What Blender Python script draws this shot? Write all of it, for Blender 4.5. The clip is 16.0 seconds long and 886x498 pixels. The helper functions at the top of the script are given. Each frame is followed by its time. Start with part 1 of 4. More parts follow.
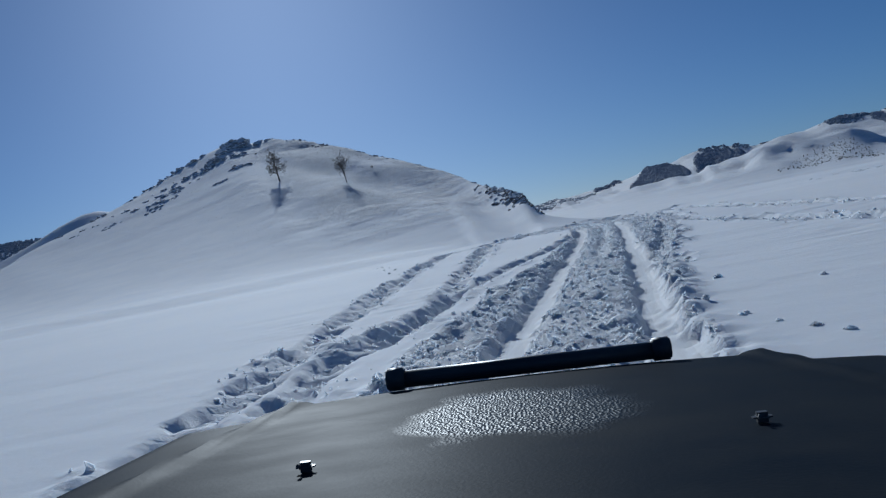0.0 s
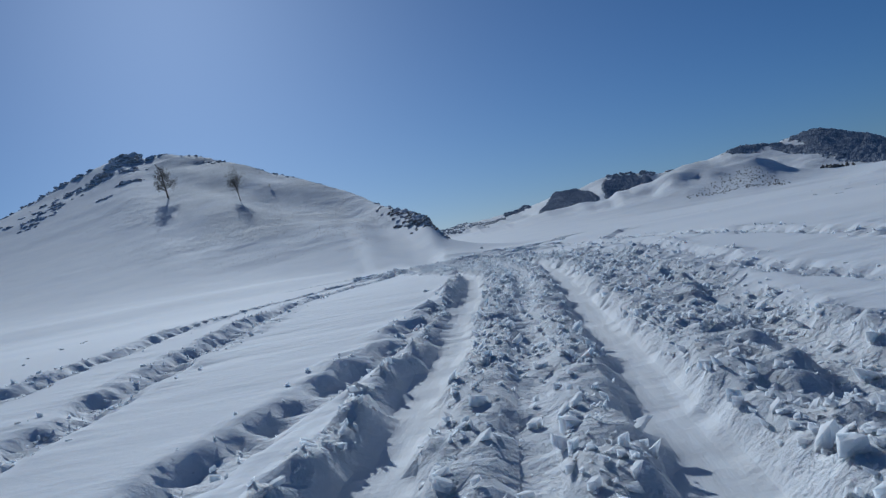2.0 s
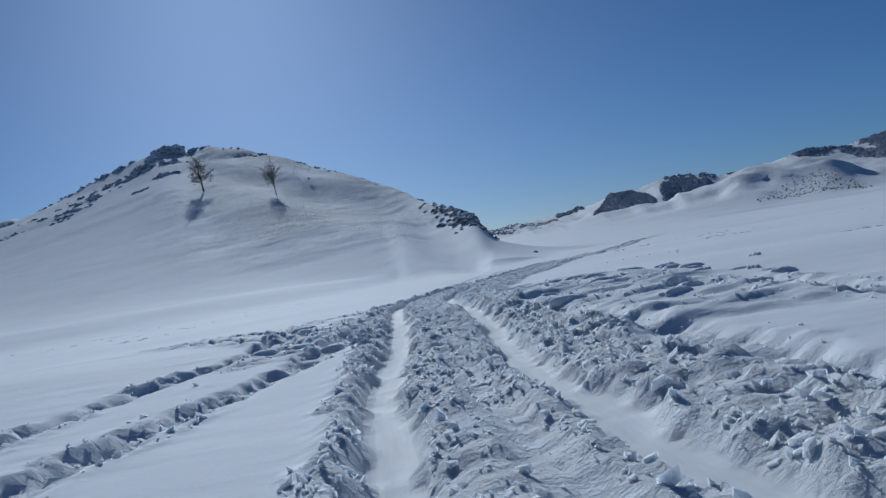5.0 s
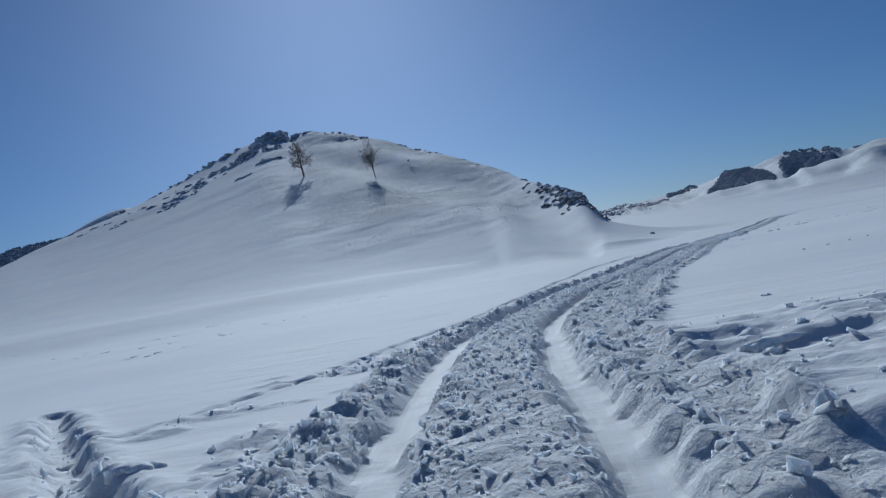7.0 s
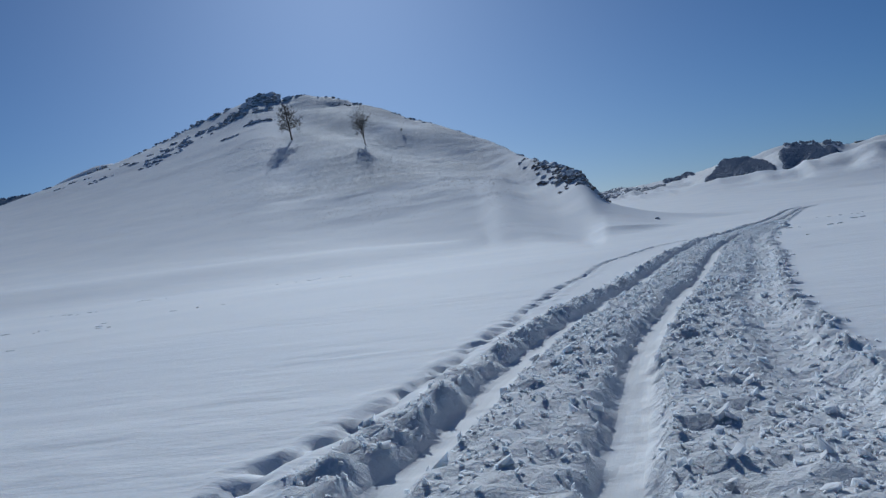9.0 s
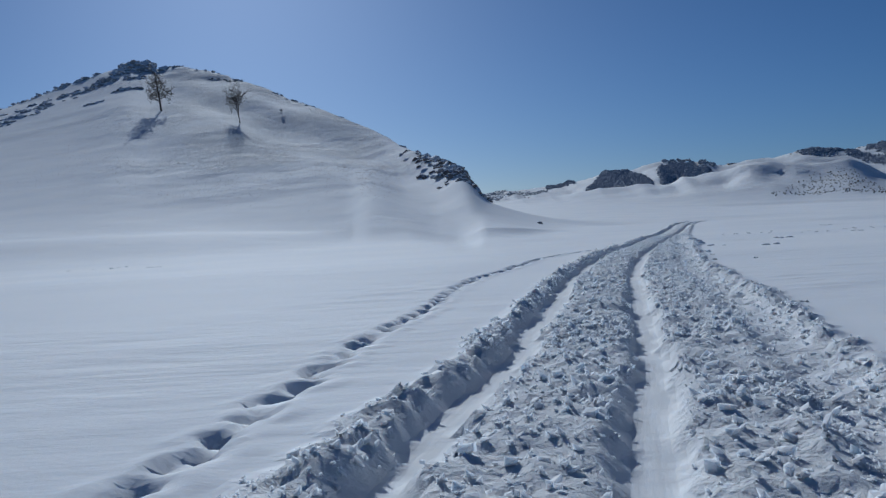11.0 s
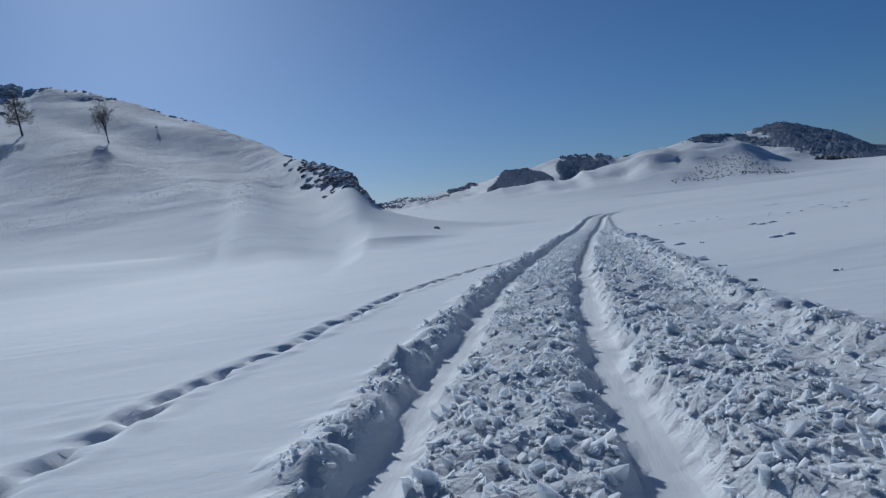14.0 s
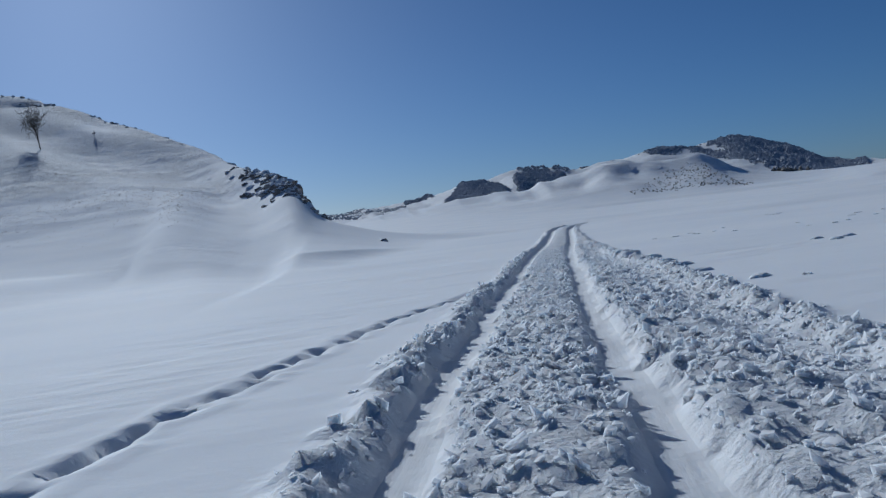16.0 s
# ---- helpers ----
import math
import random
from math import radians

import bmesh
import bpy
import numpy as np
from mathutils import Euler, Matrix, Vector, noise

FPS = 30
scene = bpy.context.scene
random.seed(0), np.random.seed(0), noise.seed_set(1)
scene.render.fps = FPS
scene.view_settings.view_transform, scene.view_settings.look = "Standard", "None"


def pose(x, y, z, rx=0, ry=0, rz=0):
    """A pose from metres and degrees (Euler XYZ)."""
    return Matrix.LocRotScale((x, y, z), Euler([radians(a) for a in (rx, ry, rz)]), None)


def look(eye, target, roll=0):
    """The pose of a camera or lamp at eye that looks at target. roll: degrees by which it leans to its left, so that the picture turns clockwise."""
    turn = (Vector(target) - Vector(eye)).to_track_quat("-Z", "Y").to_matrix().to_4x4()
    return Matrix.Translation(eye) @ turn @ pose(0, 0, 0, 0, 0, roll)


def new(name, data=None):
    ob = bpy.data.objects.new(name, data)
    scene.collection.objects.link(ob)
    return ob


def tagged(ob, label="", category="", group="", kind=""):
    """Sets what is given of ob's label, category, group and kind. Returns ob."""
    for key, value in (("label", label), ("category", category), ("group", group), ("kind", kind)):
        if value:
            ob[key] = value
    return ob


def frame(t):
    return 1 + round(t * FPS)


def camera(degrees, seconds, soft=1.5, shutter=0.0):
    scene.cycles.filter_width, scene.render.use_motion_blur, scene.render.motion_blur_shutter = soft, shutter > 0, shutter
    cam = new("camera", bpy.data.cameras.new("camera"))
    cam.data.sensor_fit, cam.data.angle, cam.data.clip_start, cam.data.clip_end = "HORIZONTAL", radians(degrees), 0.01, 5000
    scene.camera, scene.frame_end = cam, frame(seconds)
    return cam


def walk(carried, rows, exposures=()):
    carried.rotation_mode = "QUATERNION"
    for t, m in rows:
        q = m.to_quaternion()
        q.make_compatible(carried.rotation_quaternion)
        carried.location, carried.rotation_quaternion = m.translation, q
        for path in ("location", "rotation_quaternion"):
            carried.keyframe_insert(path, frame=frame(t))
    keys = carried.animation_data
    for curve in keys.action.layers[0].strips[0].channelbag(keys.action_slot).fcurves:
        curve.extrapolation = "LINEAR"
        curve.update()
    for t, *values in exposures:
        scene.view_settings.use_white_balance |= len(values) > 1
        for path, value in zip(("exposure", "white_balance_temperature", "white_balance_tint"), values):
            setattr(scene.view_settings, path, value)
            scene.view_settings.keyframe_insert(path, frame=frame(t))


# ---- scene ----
cam = camera(53.9, 16.0, soft=1.35)
PATH = [
    (0, (0.0, 0.0, 1.15), (-0.082, 1.998, 1.157), -10.9),
    (0.5, (0.47, 4.57, 1.189), (0.425, 6.57, 1.196), -10.2),
    (1, (0.997, 8.784, 1.352), (1.006, 10.784, 1.365), -9.6),
    (1.5, (1.646, 12.753, 1.416), (1.718, 14.751, 1.435), -10.0),
    (2, (2.339, 16.653, 1.412), (2.468, 18.648, 1.433), -10.3),
    (2.5, (2.93, 20.213, 1.642), (3.101, 22.205, 1.668), -10.6),
    (3, (3.387, 23.762, 1.728), (3.582, 25.753, 1.758), -10.5),
    (5.5, (4.015, 39.998, 1.981), (3.953, 41.997, 2.02), -7.4),
    (6, (4.068, 43.137, 1.961), (3.939, 45.132, 1.992), -5.9),
    (6.5, (4.234, 45.443, 2.072), (4.048, 47.434, 2.106), -7.2),
    (7, (4.228, 47.639, 2.156), (3.999, 49.625, 2.197), -9.6),
    (7.5, (4.082, 49.734, 2.174), (3.825, 51.717, 2.208), -10.0),
    (8, (3.895, 52.01, 2.341), (3.61, 53.989, 2.36), -8.4),
    (10.5, (4.716, 65.93, 2.279), (4.668, 67.929, 2.22), -2.7),
    (11, (5.091, 67.891, 2.22), (5.141, 69.89, 2.165), -2.5),
    (11.5, (5.54, 70.247, 2.157), (5.665, 72.243, 2.106), -3.2),
    (12, (6.005, 72.207, 2.175), (6.195, 74.198, 2.124), -3.7),
    (12.5, (6.406, 74.005, 2.15), (6.637, 75.991, 2.097), -4.5),
    (13, (6.76, 75.736, 2.109), (7.012, 77.719, 2.056), -5.6),
    (13.5, (7.101, 77.651, 2.108), (7.358, 79.633, 2.056), -6.4),
    (14, (7.553, 79.592, 2.109), (7.815, 81.574, 2.056), -6.7),
    (14.5, (7.988, 81.661, 2.116), (8.257, 83.643, 2.067), -6.8),
    (15, (8.445, 83.744, 2.113), (8.734, 85.722, 2.066), -6.6),
    (15.5, (8.951, 85.782, 2.082), (9.275, 87.755, 2.039), -6.4),
    (16, (9.489, 87.867, 2.075), (9.85, 89.834, 2.037), -6.7),
]
walk(cam, [(t, look(eye, target, roll)) for t, eye, target, roll in PATH],
     exposures=[(0.0, -0.07, 5300, 4), (7.0, -0.07, 5300, 4), (10.0, -0.08, 5390, 5), (16.0, -0.08, 5390, 5)])

# ---------- sky and sun ----------
SUN_BEARING, SUN_HEIGHT = -11.5, 22.5   # degrees from straight ahead to the right, and above the horizon
world = bpy.data.worlds.new("winter_sky")
scene.world = world
world.use_nodes = True
nodes, links = world.node_tree.nodes, world.node_tree.links
sky = nodes.new("ShaderNodeTexSky")
sky.sky_type, sky.sun_disc = "NISHITA", False
sky.sun_elevation, sky.sun_rotation = radians(SUN_HEIGHT), radians(SUN_BEARING)
sky.altitude, sky.air_density, sky.dust_density, sky.ozone_density = 2200.0, 1.0, 2.6, 7.5
links.new(sky.outputs[0], nodes["Background"].inputs[0])
nodes["Background"].inputs[1].default_value = 0.0385
sun = new("sun", bpy.data.lights.new("sun", "SUN"))
sun.data.energy, sun.data.angle, sun.data.color = 3.1, radians(0.53), (1.0, 0.95, 0.88)
a, e = radians(SUN_BEARING), radians(SUN_HEIGHT)
to_sun = Vector((math.sin(a) * math.cos(e), math.cos(a) * math.cos(e), math.sin(e)))
sun.matrix_world = look(to_sun * 400, (0, 0, 0))


# ---------- materials ----------
def material(name):
    m = bpy.data.materials.new(name)
    m.use_nodes = True
    t = m.node_tree
    return m, t, t.nodes["Principled BSDF"]


def add(t, kind, **inputs):
    n = t.nodes.new(kind)
    for key, value in inputs.items():
        n.inputs[key.replace("_", " ")].default_value = value
    return n


def grain(t, scale, detail=4.0, where=None, rough=0.55):
    n = add(t, "ShaderNodeTexNoise", Scale=scale, Detail=detail, Roughness=rough)
    if where is None:
        where = t.nodes.new("ShaderNodeTexCoord").outputs["Object"]
    t.links.new(where, n.inputs["Vector"])
    return n.outputs["Fac"]


def ramp(t, fac, *stops):
    n = t.nodes.new("ShaderNodeValToRGB")
    while len(n.color_ramp.elements) < len(stops):
        n.color_ramp.elements.new(0.5)
    for el, (pos, col) in zip(n.color_ramp.elements, stops):
        el.position, el.color = pos, (*col, 1) if len(col) == 3 else col
    t.links.new(fac, n.inputs[0])
    return n.outputs[0]


def mixed(t, fac, a, b):
    n = t.nodes.new("ShaderNodeMix")
    n.data_type = "RGBA"
    for i, v in ((0, fac), (6, a), (7, b)):
        if hasattr(v, "is_output"):
            t.links.new(v, n.inputs[i])
        else:
            n.inputs[i].default_value = v if i == 0 else (*v, 1)
    return n.outputs[2]


def sums(t, op, a, b):
    n = t.nodes.new("ShaderNodeMath")
    n.operation = op
    for i, v in enumerate((a, b)):
        if hasattr(v, "is_output"):
            t.links.new(v, n.inputs[i])
        else:
            n.inputs[i].default_value = v
    return n.outputs[0]


def relief(t, bsdf, height, strength, distance):
    n = add(t, "ShaderNodeBump", Strength=strength, Distance=distance)
    t.links.new(height, n.inputs["Height"])
    t.links.new(n.outputs[0], bsdf.inputs["Normal"])


def attribute(t, name):
    n = t.nodes.new("ShaderNodeAttribute")
    n.attribute_name = name
    return n.outputs["Fac"]


def stretched(t, where, x, y, z):
    n = t.nodes.new("ShaderNodeMapping")
    n.inputs["Scale"].default_value = (x, y, z)
    t.links.new(where, n.inputs["Vector"])
    return n.outputs[0]


def snow_ground():
    m, t, b = material("snow_ground")
    churn, packed, grass, lane = (attribute(t, k) for k in ("churn", "packed", "grass", "lane"))
    at = t.nodes.new("ShaderNodeTexCoord").outputs["Object"]
    wide, fine = grain(t, 0.12, 5, at), grain(t, 22.0, 5, at, 0.65)
    base = ramp(t, wide, (0.3, (0.80, 0.82, 0.85)), (0.7, (0.88, 0.885, 0.89)))
    # drawn-out streaks in the wheel ruts, dusted with a little brown
    along = t.nodes.new("ShaderNodeSeparateXYZ")
    t.links.new(at, along.inputs[0])
    rutwise = t.nodes.new("ShaderNodeCombineXYZ")
    t.links.new(sums(t, "MULTIPLY", lane, 9.0), rutwise.inputs[0])
    t.links.new(sums(t, "MULTIPLY", along.outputs["Y"], 0.8), rutwise.inputs[1])
    streak = grain(t, 1.0, 5, rutwise.outputs[0], 0.6)
    base = mixed(t, sums(t, "MULTIPLY", packed, ramp(t, streak, (0.3, (0.05, 0.05, 0.05)), (0.7, (0.6, 0.6, 0.6)))), base, (0.68, 0.67, 0.65))
    dirt = ramp(t, grain(t, 1.6, 6, at), (0.56, (0, 0, 0)), (0.72, (1, 1, 1)))
    base = mixed(t, sums(t, "MULTIPLY", sums(t, "MULTIPLY", dirt, churn), 0.2), base, (0.45, 0.39, 0.33))
    # dry stubble poking through on the hill
    tuft = grain(t, 1.1, 9, stretched(t, at, 1.0, 0.38, 1.0), 0.75)
    tuft = sums(t, "ADD", sums(t, "MULTIPLY", tuft, 0.55), sums(t, "MULTIPLY", grain(t, 0.17, 8, stretched(t, at, 1.0, 0.5, 1.0), 0.7), 0.45))
    stub = ramp(t, sums(t, "ADD", tuft, sums(t, "MULTIPLY", grass, 0.22)), (0.53, (0, 0, 0)), (0.64, (1, 1, 1)))
    straw = ramp(t, grain(t, 0.07, 4, at), (0.35, (0.21, 0.19, 0.175)), (0.65, (0.34, 0.29, 0.24)))
    base = mixed(t, sums(t, "MULTIPLY", sums(t, "MULTIPLY", stub, grass), 0.34), base, straw)
    t.links.new(base, b.inputs["Base Color"])
    t.links.new(sums(t, "SUBTRACT", 0.9, sums(t, "MULTIPLY", packed, 0.08)), b.inputs["Roughness"])
    b.inputs["Specular IOR Level"].default_value = 0.12
    b.inputs["Subsurface Weight"].default_value, b.inputs["Subsurface Scale"].default_value = 0.5, 0.06
    b.inputs["Subsurface Radius"].default_value = (0.8, 0.9, 1.0)
    crumbs = sums(t, "ADD", sums(t, "MULTIPLY", fine, 0.55), grain(t, 6.0, 5, at))
    close = sums(t, "MULTIPLY", crumbs, sums(t, "ADD", 0.004, sums(t, "MULTIPLY", churn, 0.085)))
    tracks_up = sums(t, "MULTIPLY", sums(t, "MULTIPLY", streak, packed), 0.012)
    drifted = grain(t, 0.16, 8, stretched(t, at, 0.6, 1.0, 1.0), 0.68)
    hill_up = sums(t, "MULTIPLY", sums(t, "ADD", sums(t, "MULTIPLY", tuft, 0.9), sums(t, "MULTIPLY", drifted, 1.5)), grass)
    blown = ramp(t, grain(t, 0.05, 4, at), (0.42, (0, 0, 0)), (0.62, (1, 1, 1)))
    blown = sums(t, "MULTIPLY", sums(t, "MULTIPLY", grain(t, 0.55, 7, stretched(t, at, 0.55, 1.5, 1.0), 0.62), blown), 0.10)
    close = sums(t, "ADD", close, blown)
    relief(t, b, sums(t, "ADD", close, sums(t, "ADD", tracks_up, hill_up)), 1.0, 1.0)
    return m


def snow_lump():
    m, t, b = material("snow_lump")
    t.links.new(ramp(t, grain(t, 7.0, 5), (0.3, (0.78, 0.80, 0.83)), (0.7, (0.88, 0.885, 0.89))), b.inputs["Base Color"])
    b.inputs["Roughness"].default_value = 0.8
    b.inputs["Specular IOR Level"].default_value = 0.15
    b.inputs["Subsurface Weight"].default_value, b.inputs["Subsurface Scale"].default_value = 0.8, 0.06
    b.inputs["Subsurface Radius"].default_value = (0.8, 0.9, 1.0)
    relief(t, b, grain(t, 26.0, 5), 0.6, 0.02)
    return m


def rock_stone(name, dark, light, snowy):
    m, t, b = material(name)
    stone = ramp(t, grain(t, 0.9, 9, rough=0.7), (0.3, dark), (0.7, light))
    up = t.nodes.new("ShaderNodeSeparateXYZ")
    t.links.new(t.nodes.new("ShaderNodeNewGeometry").outputs["Normal"], up.inputs[0])
    lie = sums(t, "ADD", up.outputs["Z"], sums(t, "MULTIPLY", sums(t, "SUBTRACT", grain(t, 0.8, 6), 0.5), 0.9))
    t.links.new(mixed(t, ramp(t, lie, (snowy, (0, 0, 0)), (snowy + 0.12, (1, 1, 1))), stone, (0.84, 0.85, 0.87)), b.inputs["Base Color"])
    b.inputs["Roughness"].default_value = 0.85
    relief(t, b, grain(t, 2.2, 8, rough=0.7), 0.9, 0.25)
    return m


def plain_bark(name, dark, light, scale):
    m, t, b = material(name)
    t.links.new(ramp(t, grain(t, scale, 6), (0.3, dark), (0.7, light)), b.inputs["Base Color"])
    b.inputs["Roughness"].default_value = 0.9
    return m


SNOW, LUMP = snow_ground(), snow_lump()
ROCK = rock_stone("weathered_rock", (0.25, 0.25, 0.255), (0.50, 0.49, 0.48), 0.24)
ROCK_BROWN = rock_stone("brown_rock", (0.13, 0.115, 0.105), (0.32, 0.28, 0.24), 0.58)
BARK = plain_bark("larch_bark", (0.05, 0.04, 0.035), (0.13, 0.10, 0.08), 3.0)
TWIGS = plain_bark("bare_twigs", (0.17, 0.15, 0.13), (0.28, 0.25, 0.21), 0.8)
# blue-grey and pale: the haze before the far ridge is put into this colour
WOODS = plain_bark("hazed_winter_wood", (0.34, 0.36, 0.41), (0.47, 0.49, 0.53), 0.05)
# paler copy for the valley's end, with thicker haze painted into the wood
HAZY = plain_bark("haze_paled_wood", (0.42, 0.43, 0.46), (0.55, 0.56, 0.58), 0.05)
STRAW = plain_bark("dry_grass", (0.20, 0.165, 0.13), (0.34, 0.27, 0.20), 0.6)


# ---------- the lie of the land: plain, hill and ridges round a centre ----------
CX, CY = 4.0, 60.0


def curve(knots, v):
    """A smooth line through (place, value) knots."""
    k = np.array(knots, float)
    xs, ys = k[:, 0], k[:, 1]
    d = np.diff(ys) / np.diff(xs)
    m = np.concatenate([[d[0]], np.where(d[1:] * d[:-1] > 0, 2 * d[1:] * d[:-1] / (d[1:] + d[:-1] + 1e-12), 0), [d[-1]]])
    v = np.clip(v, xs[0], xs[-1])
    i = np.clip(np.searchsorted(xs, v) - 1, 0, len(xs) - 2)
    h = xs[i + 1] - xs[i]
    t = (v - xs[i]) / h
    return ((1 + 2 * t) * (1 - t) ** 2 * ys[i] + t * (1 - t) ** 2 * h * m[i]
            + t * t * (3 - 2 * t) * ys[i + 1] + t * t * (t - 1) * h * m[i + 1])


def lattice(ix, iy, seed):
    n = (ix.astype(np.int64) * 374761393 + iy.astype(np.int64) * 668265263 + seed * 1442695041) & 0x7FFFFFFF
    n = ((n ^ (n >> 13)) * 1274126177) & 0x7FFFFFFF
    return ((n ^ (n >> 16)) & 0xFFFF) / 65535.0 * 2 - 1


def value_noise(x, y, seed=0):
    ix, iy = np.floor(x), np.floor(y)
    fx, fy = x - ix, y - iy
    fx, fy = fx * fx * fx * (fx * (fx * 6 - 15) + 10), fy * fy * fy * (fy * (fy * 6 - 15) + 10)
    a, b = lattice(ix, iy, seed), lattice(ix + 1, iy, seed)
    c, d = lattice(ix, iy + 1, seed), lattice(ix + 1, iy + 1, seed)
    return (a + (b - a) * fx) * (1 - fy) + (c + (d - c) * fx) * fy


def fbm(x, y, octaves=4, seed=0, gain=0.5):
    total, amp = np.zeros(np.broadcast(x, y).shape), 1.0
    for o in range(octaves):
        total = total + amp * value_noise(x, y, seed + 17 * o)
        x, y, amp = x * 2.03 + 31.7, y * 1.97 - 11.3, amp * gain
    return total


def step(a, b, v):
    t = np.clip((v - a) / (b - a), 0, 1)
    return t * t * (3 - 2 * t)


def ridged(x, y, seed, octaves=3):
    total, amp = np.zeros(np.broadcast(x, y).shape), 1.0
    for o in range(octaves):
        total = total + amp * (1 - 2 * np.abs(value_noise(x, y, seed + 9 * o)))
        x, y, amp = x * 2.1 + 7.7, y * 2.1 - 3.1, amp * 0.5
    return total


# bearing in degrees, distance of the crest, height of the crest
HILL = [(-75, 330, 5), (-50, 330, 12), (-41, 330, 20), (-35.6, 315, 25), (-32.3, 350, 33.6), (-29.2, 375, 42.3), (-26.6, 393, 50.3), (-24.2, 412, 59),
        (-21.7, 431, 69), (-19.9, 437, 75), (-18.4, 440, 80), (-17.2, 440, 82.5), (-16.2, 437, 81), (-14.5, 415, 77.3), (-12.4, 385, 69.2),
        (-10.3, 345, 58.8), (-7.4, 310, 46.4), (-6, 290, 41.1), (-3.8, 260, 32.5), (-1.7, 225, 24.4), (-0.2, 195, 18.4), (2, 160, 12.8),
        (3.2, 140, 9.8), (3.9, 129, 7.2), (4.5, 126, 5.5), (5.3, 126, 4.5), (6.2, 127, 3.7), (7.5, 129, 2.7), (9, 131, 1.8), (12, 135, 0.3), (16, 140, -2.0)]
SPUR = [(3, 430, 8), (4.8, 430, 11.1), (8.4, 430, 12.9), (12, 430, 15), (15.6, 430, 17.2), (17.8, 430, 20), (19.5, 430, 22.1), (21.3, 430, 24.6),
        (21.9, 430, 25.2), (23.5, 430, 21.5), (26, 430, 22.6), (27.3, 430, 18), (28.4, 430, 14), (29.5, 430, 12.6), (32.3, 430, 10.2), (35, 400, 9), (45, 400, 11), (75, 400, 20)]
RANGE = [(-75, 900, 45), (-45, 900, 62), (-35, 900, 76), (-33.3, 900, 85), (-31.8, 900, 88), (-29.5, 900, 90), (-22, 900, 80), (-12, 900, 45), (0, 900, 31),
         (3.7, 900, 31), (5.1, 900, 32.5), (7, 900, 34), (8.5, 900, 37), (9.9, 900, 38.5), (11.4, 850, 41.5), (12.7, 820, 43.5), (14.4, 800, 45),
         (15.5, 800, 49.5), (18, 800, 49.5), (19.3, 800, 42.7), (21.1, 800, 46.5), (22.8, 850, 50.5), (23.9, 850, 53.5), (25.2, 880, 56.5),
         (26.2, 880, 55.5), (27.5, 900, 58), (28.5, 900, 59.5), (30.1, 900, 53), (32, 880, 41.5), (34.1, 850, 25), (35.8, 800, 20), (45, 800, 26), (75, 800, 40)]
KNOB = [(-36, 480, 31), (-30.8, 480, 48.5), (-28.8, 480, 56.5), (-26.6, 480, 61.5), (-25, 475, 57.5), (-22, 470, 45), (-19, 470, 30)]
MIDLINE = [(-300, -4), (-60, -1.3), (0, 0.03), (10, 0.36), (24, 0.76), (34, 1.05), (40, 1.07), (44, 1.08), (48, 1.13), (52, 1.25), (56, 1.22), (60, 1.14),
           (64, 1.1), (68, 1.1), (72, 1.07), (76, 1.02), (86, 1.03), (92, 1.05), (97, 1.0), (105, 0.88), (135, 0.85), (400, 1.4)]


def rise(az, r, crest, foot, low, bend, back, gentle=0.0, reach=0.72):
    """A ridge seen from the centre: from its foot up to its crest, and down behind it."""
    k = np.array(crest, float)
    d, h = curve(k[:, :2], az), curve(k[:, [0, 2]], az)
    foot = np.minimum(foot, d * reach)
    t = np.clip((r - foot) / (d - foot), 0, 1.4)
    up = low + (h - low) * t ** bend - (0.3 - 0.26 * gentle) * np.clip(foot - r, 0, None) - 0.007 * gentle * np.clip(foot - r, 0, None) ** 2
    down = h - (r - d) * back
    soft = 0.55 + 0.012 * np.clip(h, 0, None) + 0.7 * step(-7, -3, az) * (1 - step(2, 4, az))
    top = soft * 0.693 - soft * np.logaddexp(-up / soft, -down / soft)
    inside = step(k[0, 0] - 4, k[0, 0], az) * (1 - step(k[-1, 0], k[-1, 0] + 4, az))
    return top * inside - 60 * (1 - inside)


def plain(x, y):
    r = np.hypot(x - CX, y - CY)
    z = curve(MIDLINE, y)
    z = z + 0.012 * np.clip(x - 6, -60, 60) * step(20, 60, y) * (1 - step(120, 220, r))
    far = np.clip(r - 108, 0, 500)
    ahead = step(-0.25, 0.35, (y - CY) / np.maximum(r, 1))
    z = z + ahead * ((0.030 - 0.014 * step(8, 22, np.degrees(np.arctan2(x - CX, y - CY)))) * far * far / (far + 35))
    brow = np.exp(-((r - 100) / 14.0) ** 2) * 0.35 - np.exp(-((r - 130) / 20.0) ** 2) * 0.5
    return z + brow * ahead * step(7, 13, np.degrees(np.arctan2(x - CX, y - CY)))


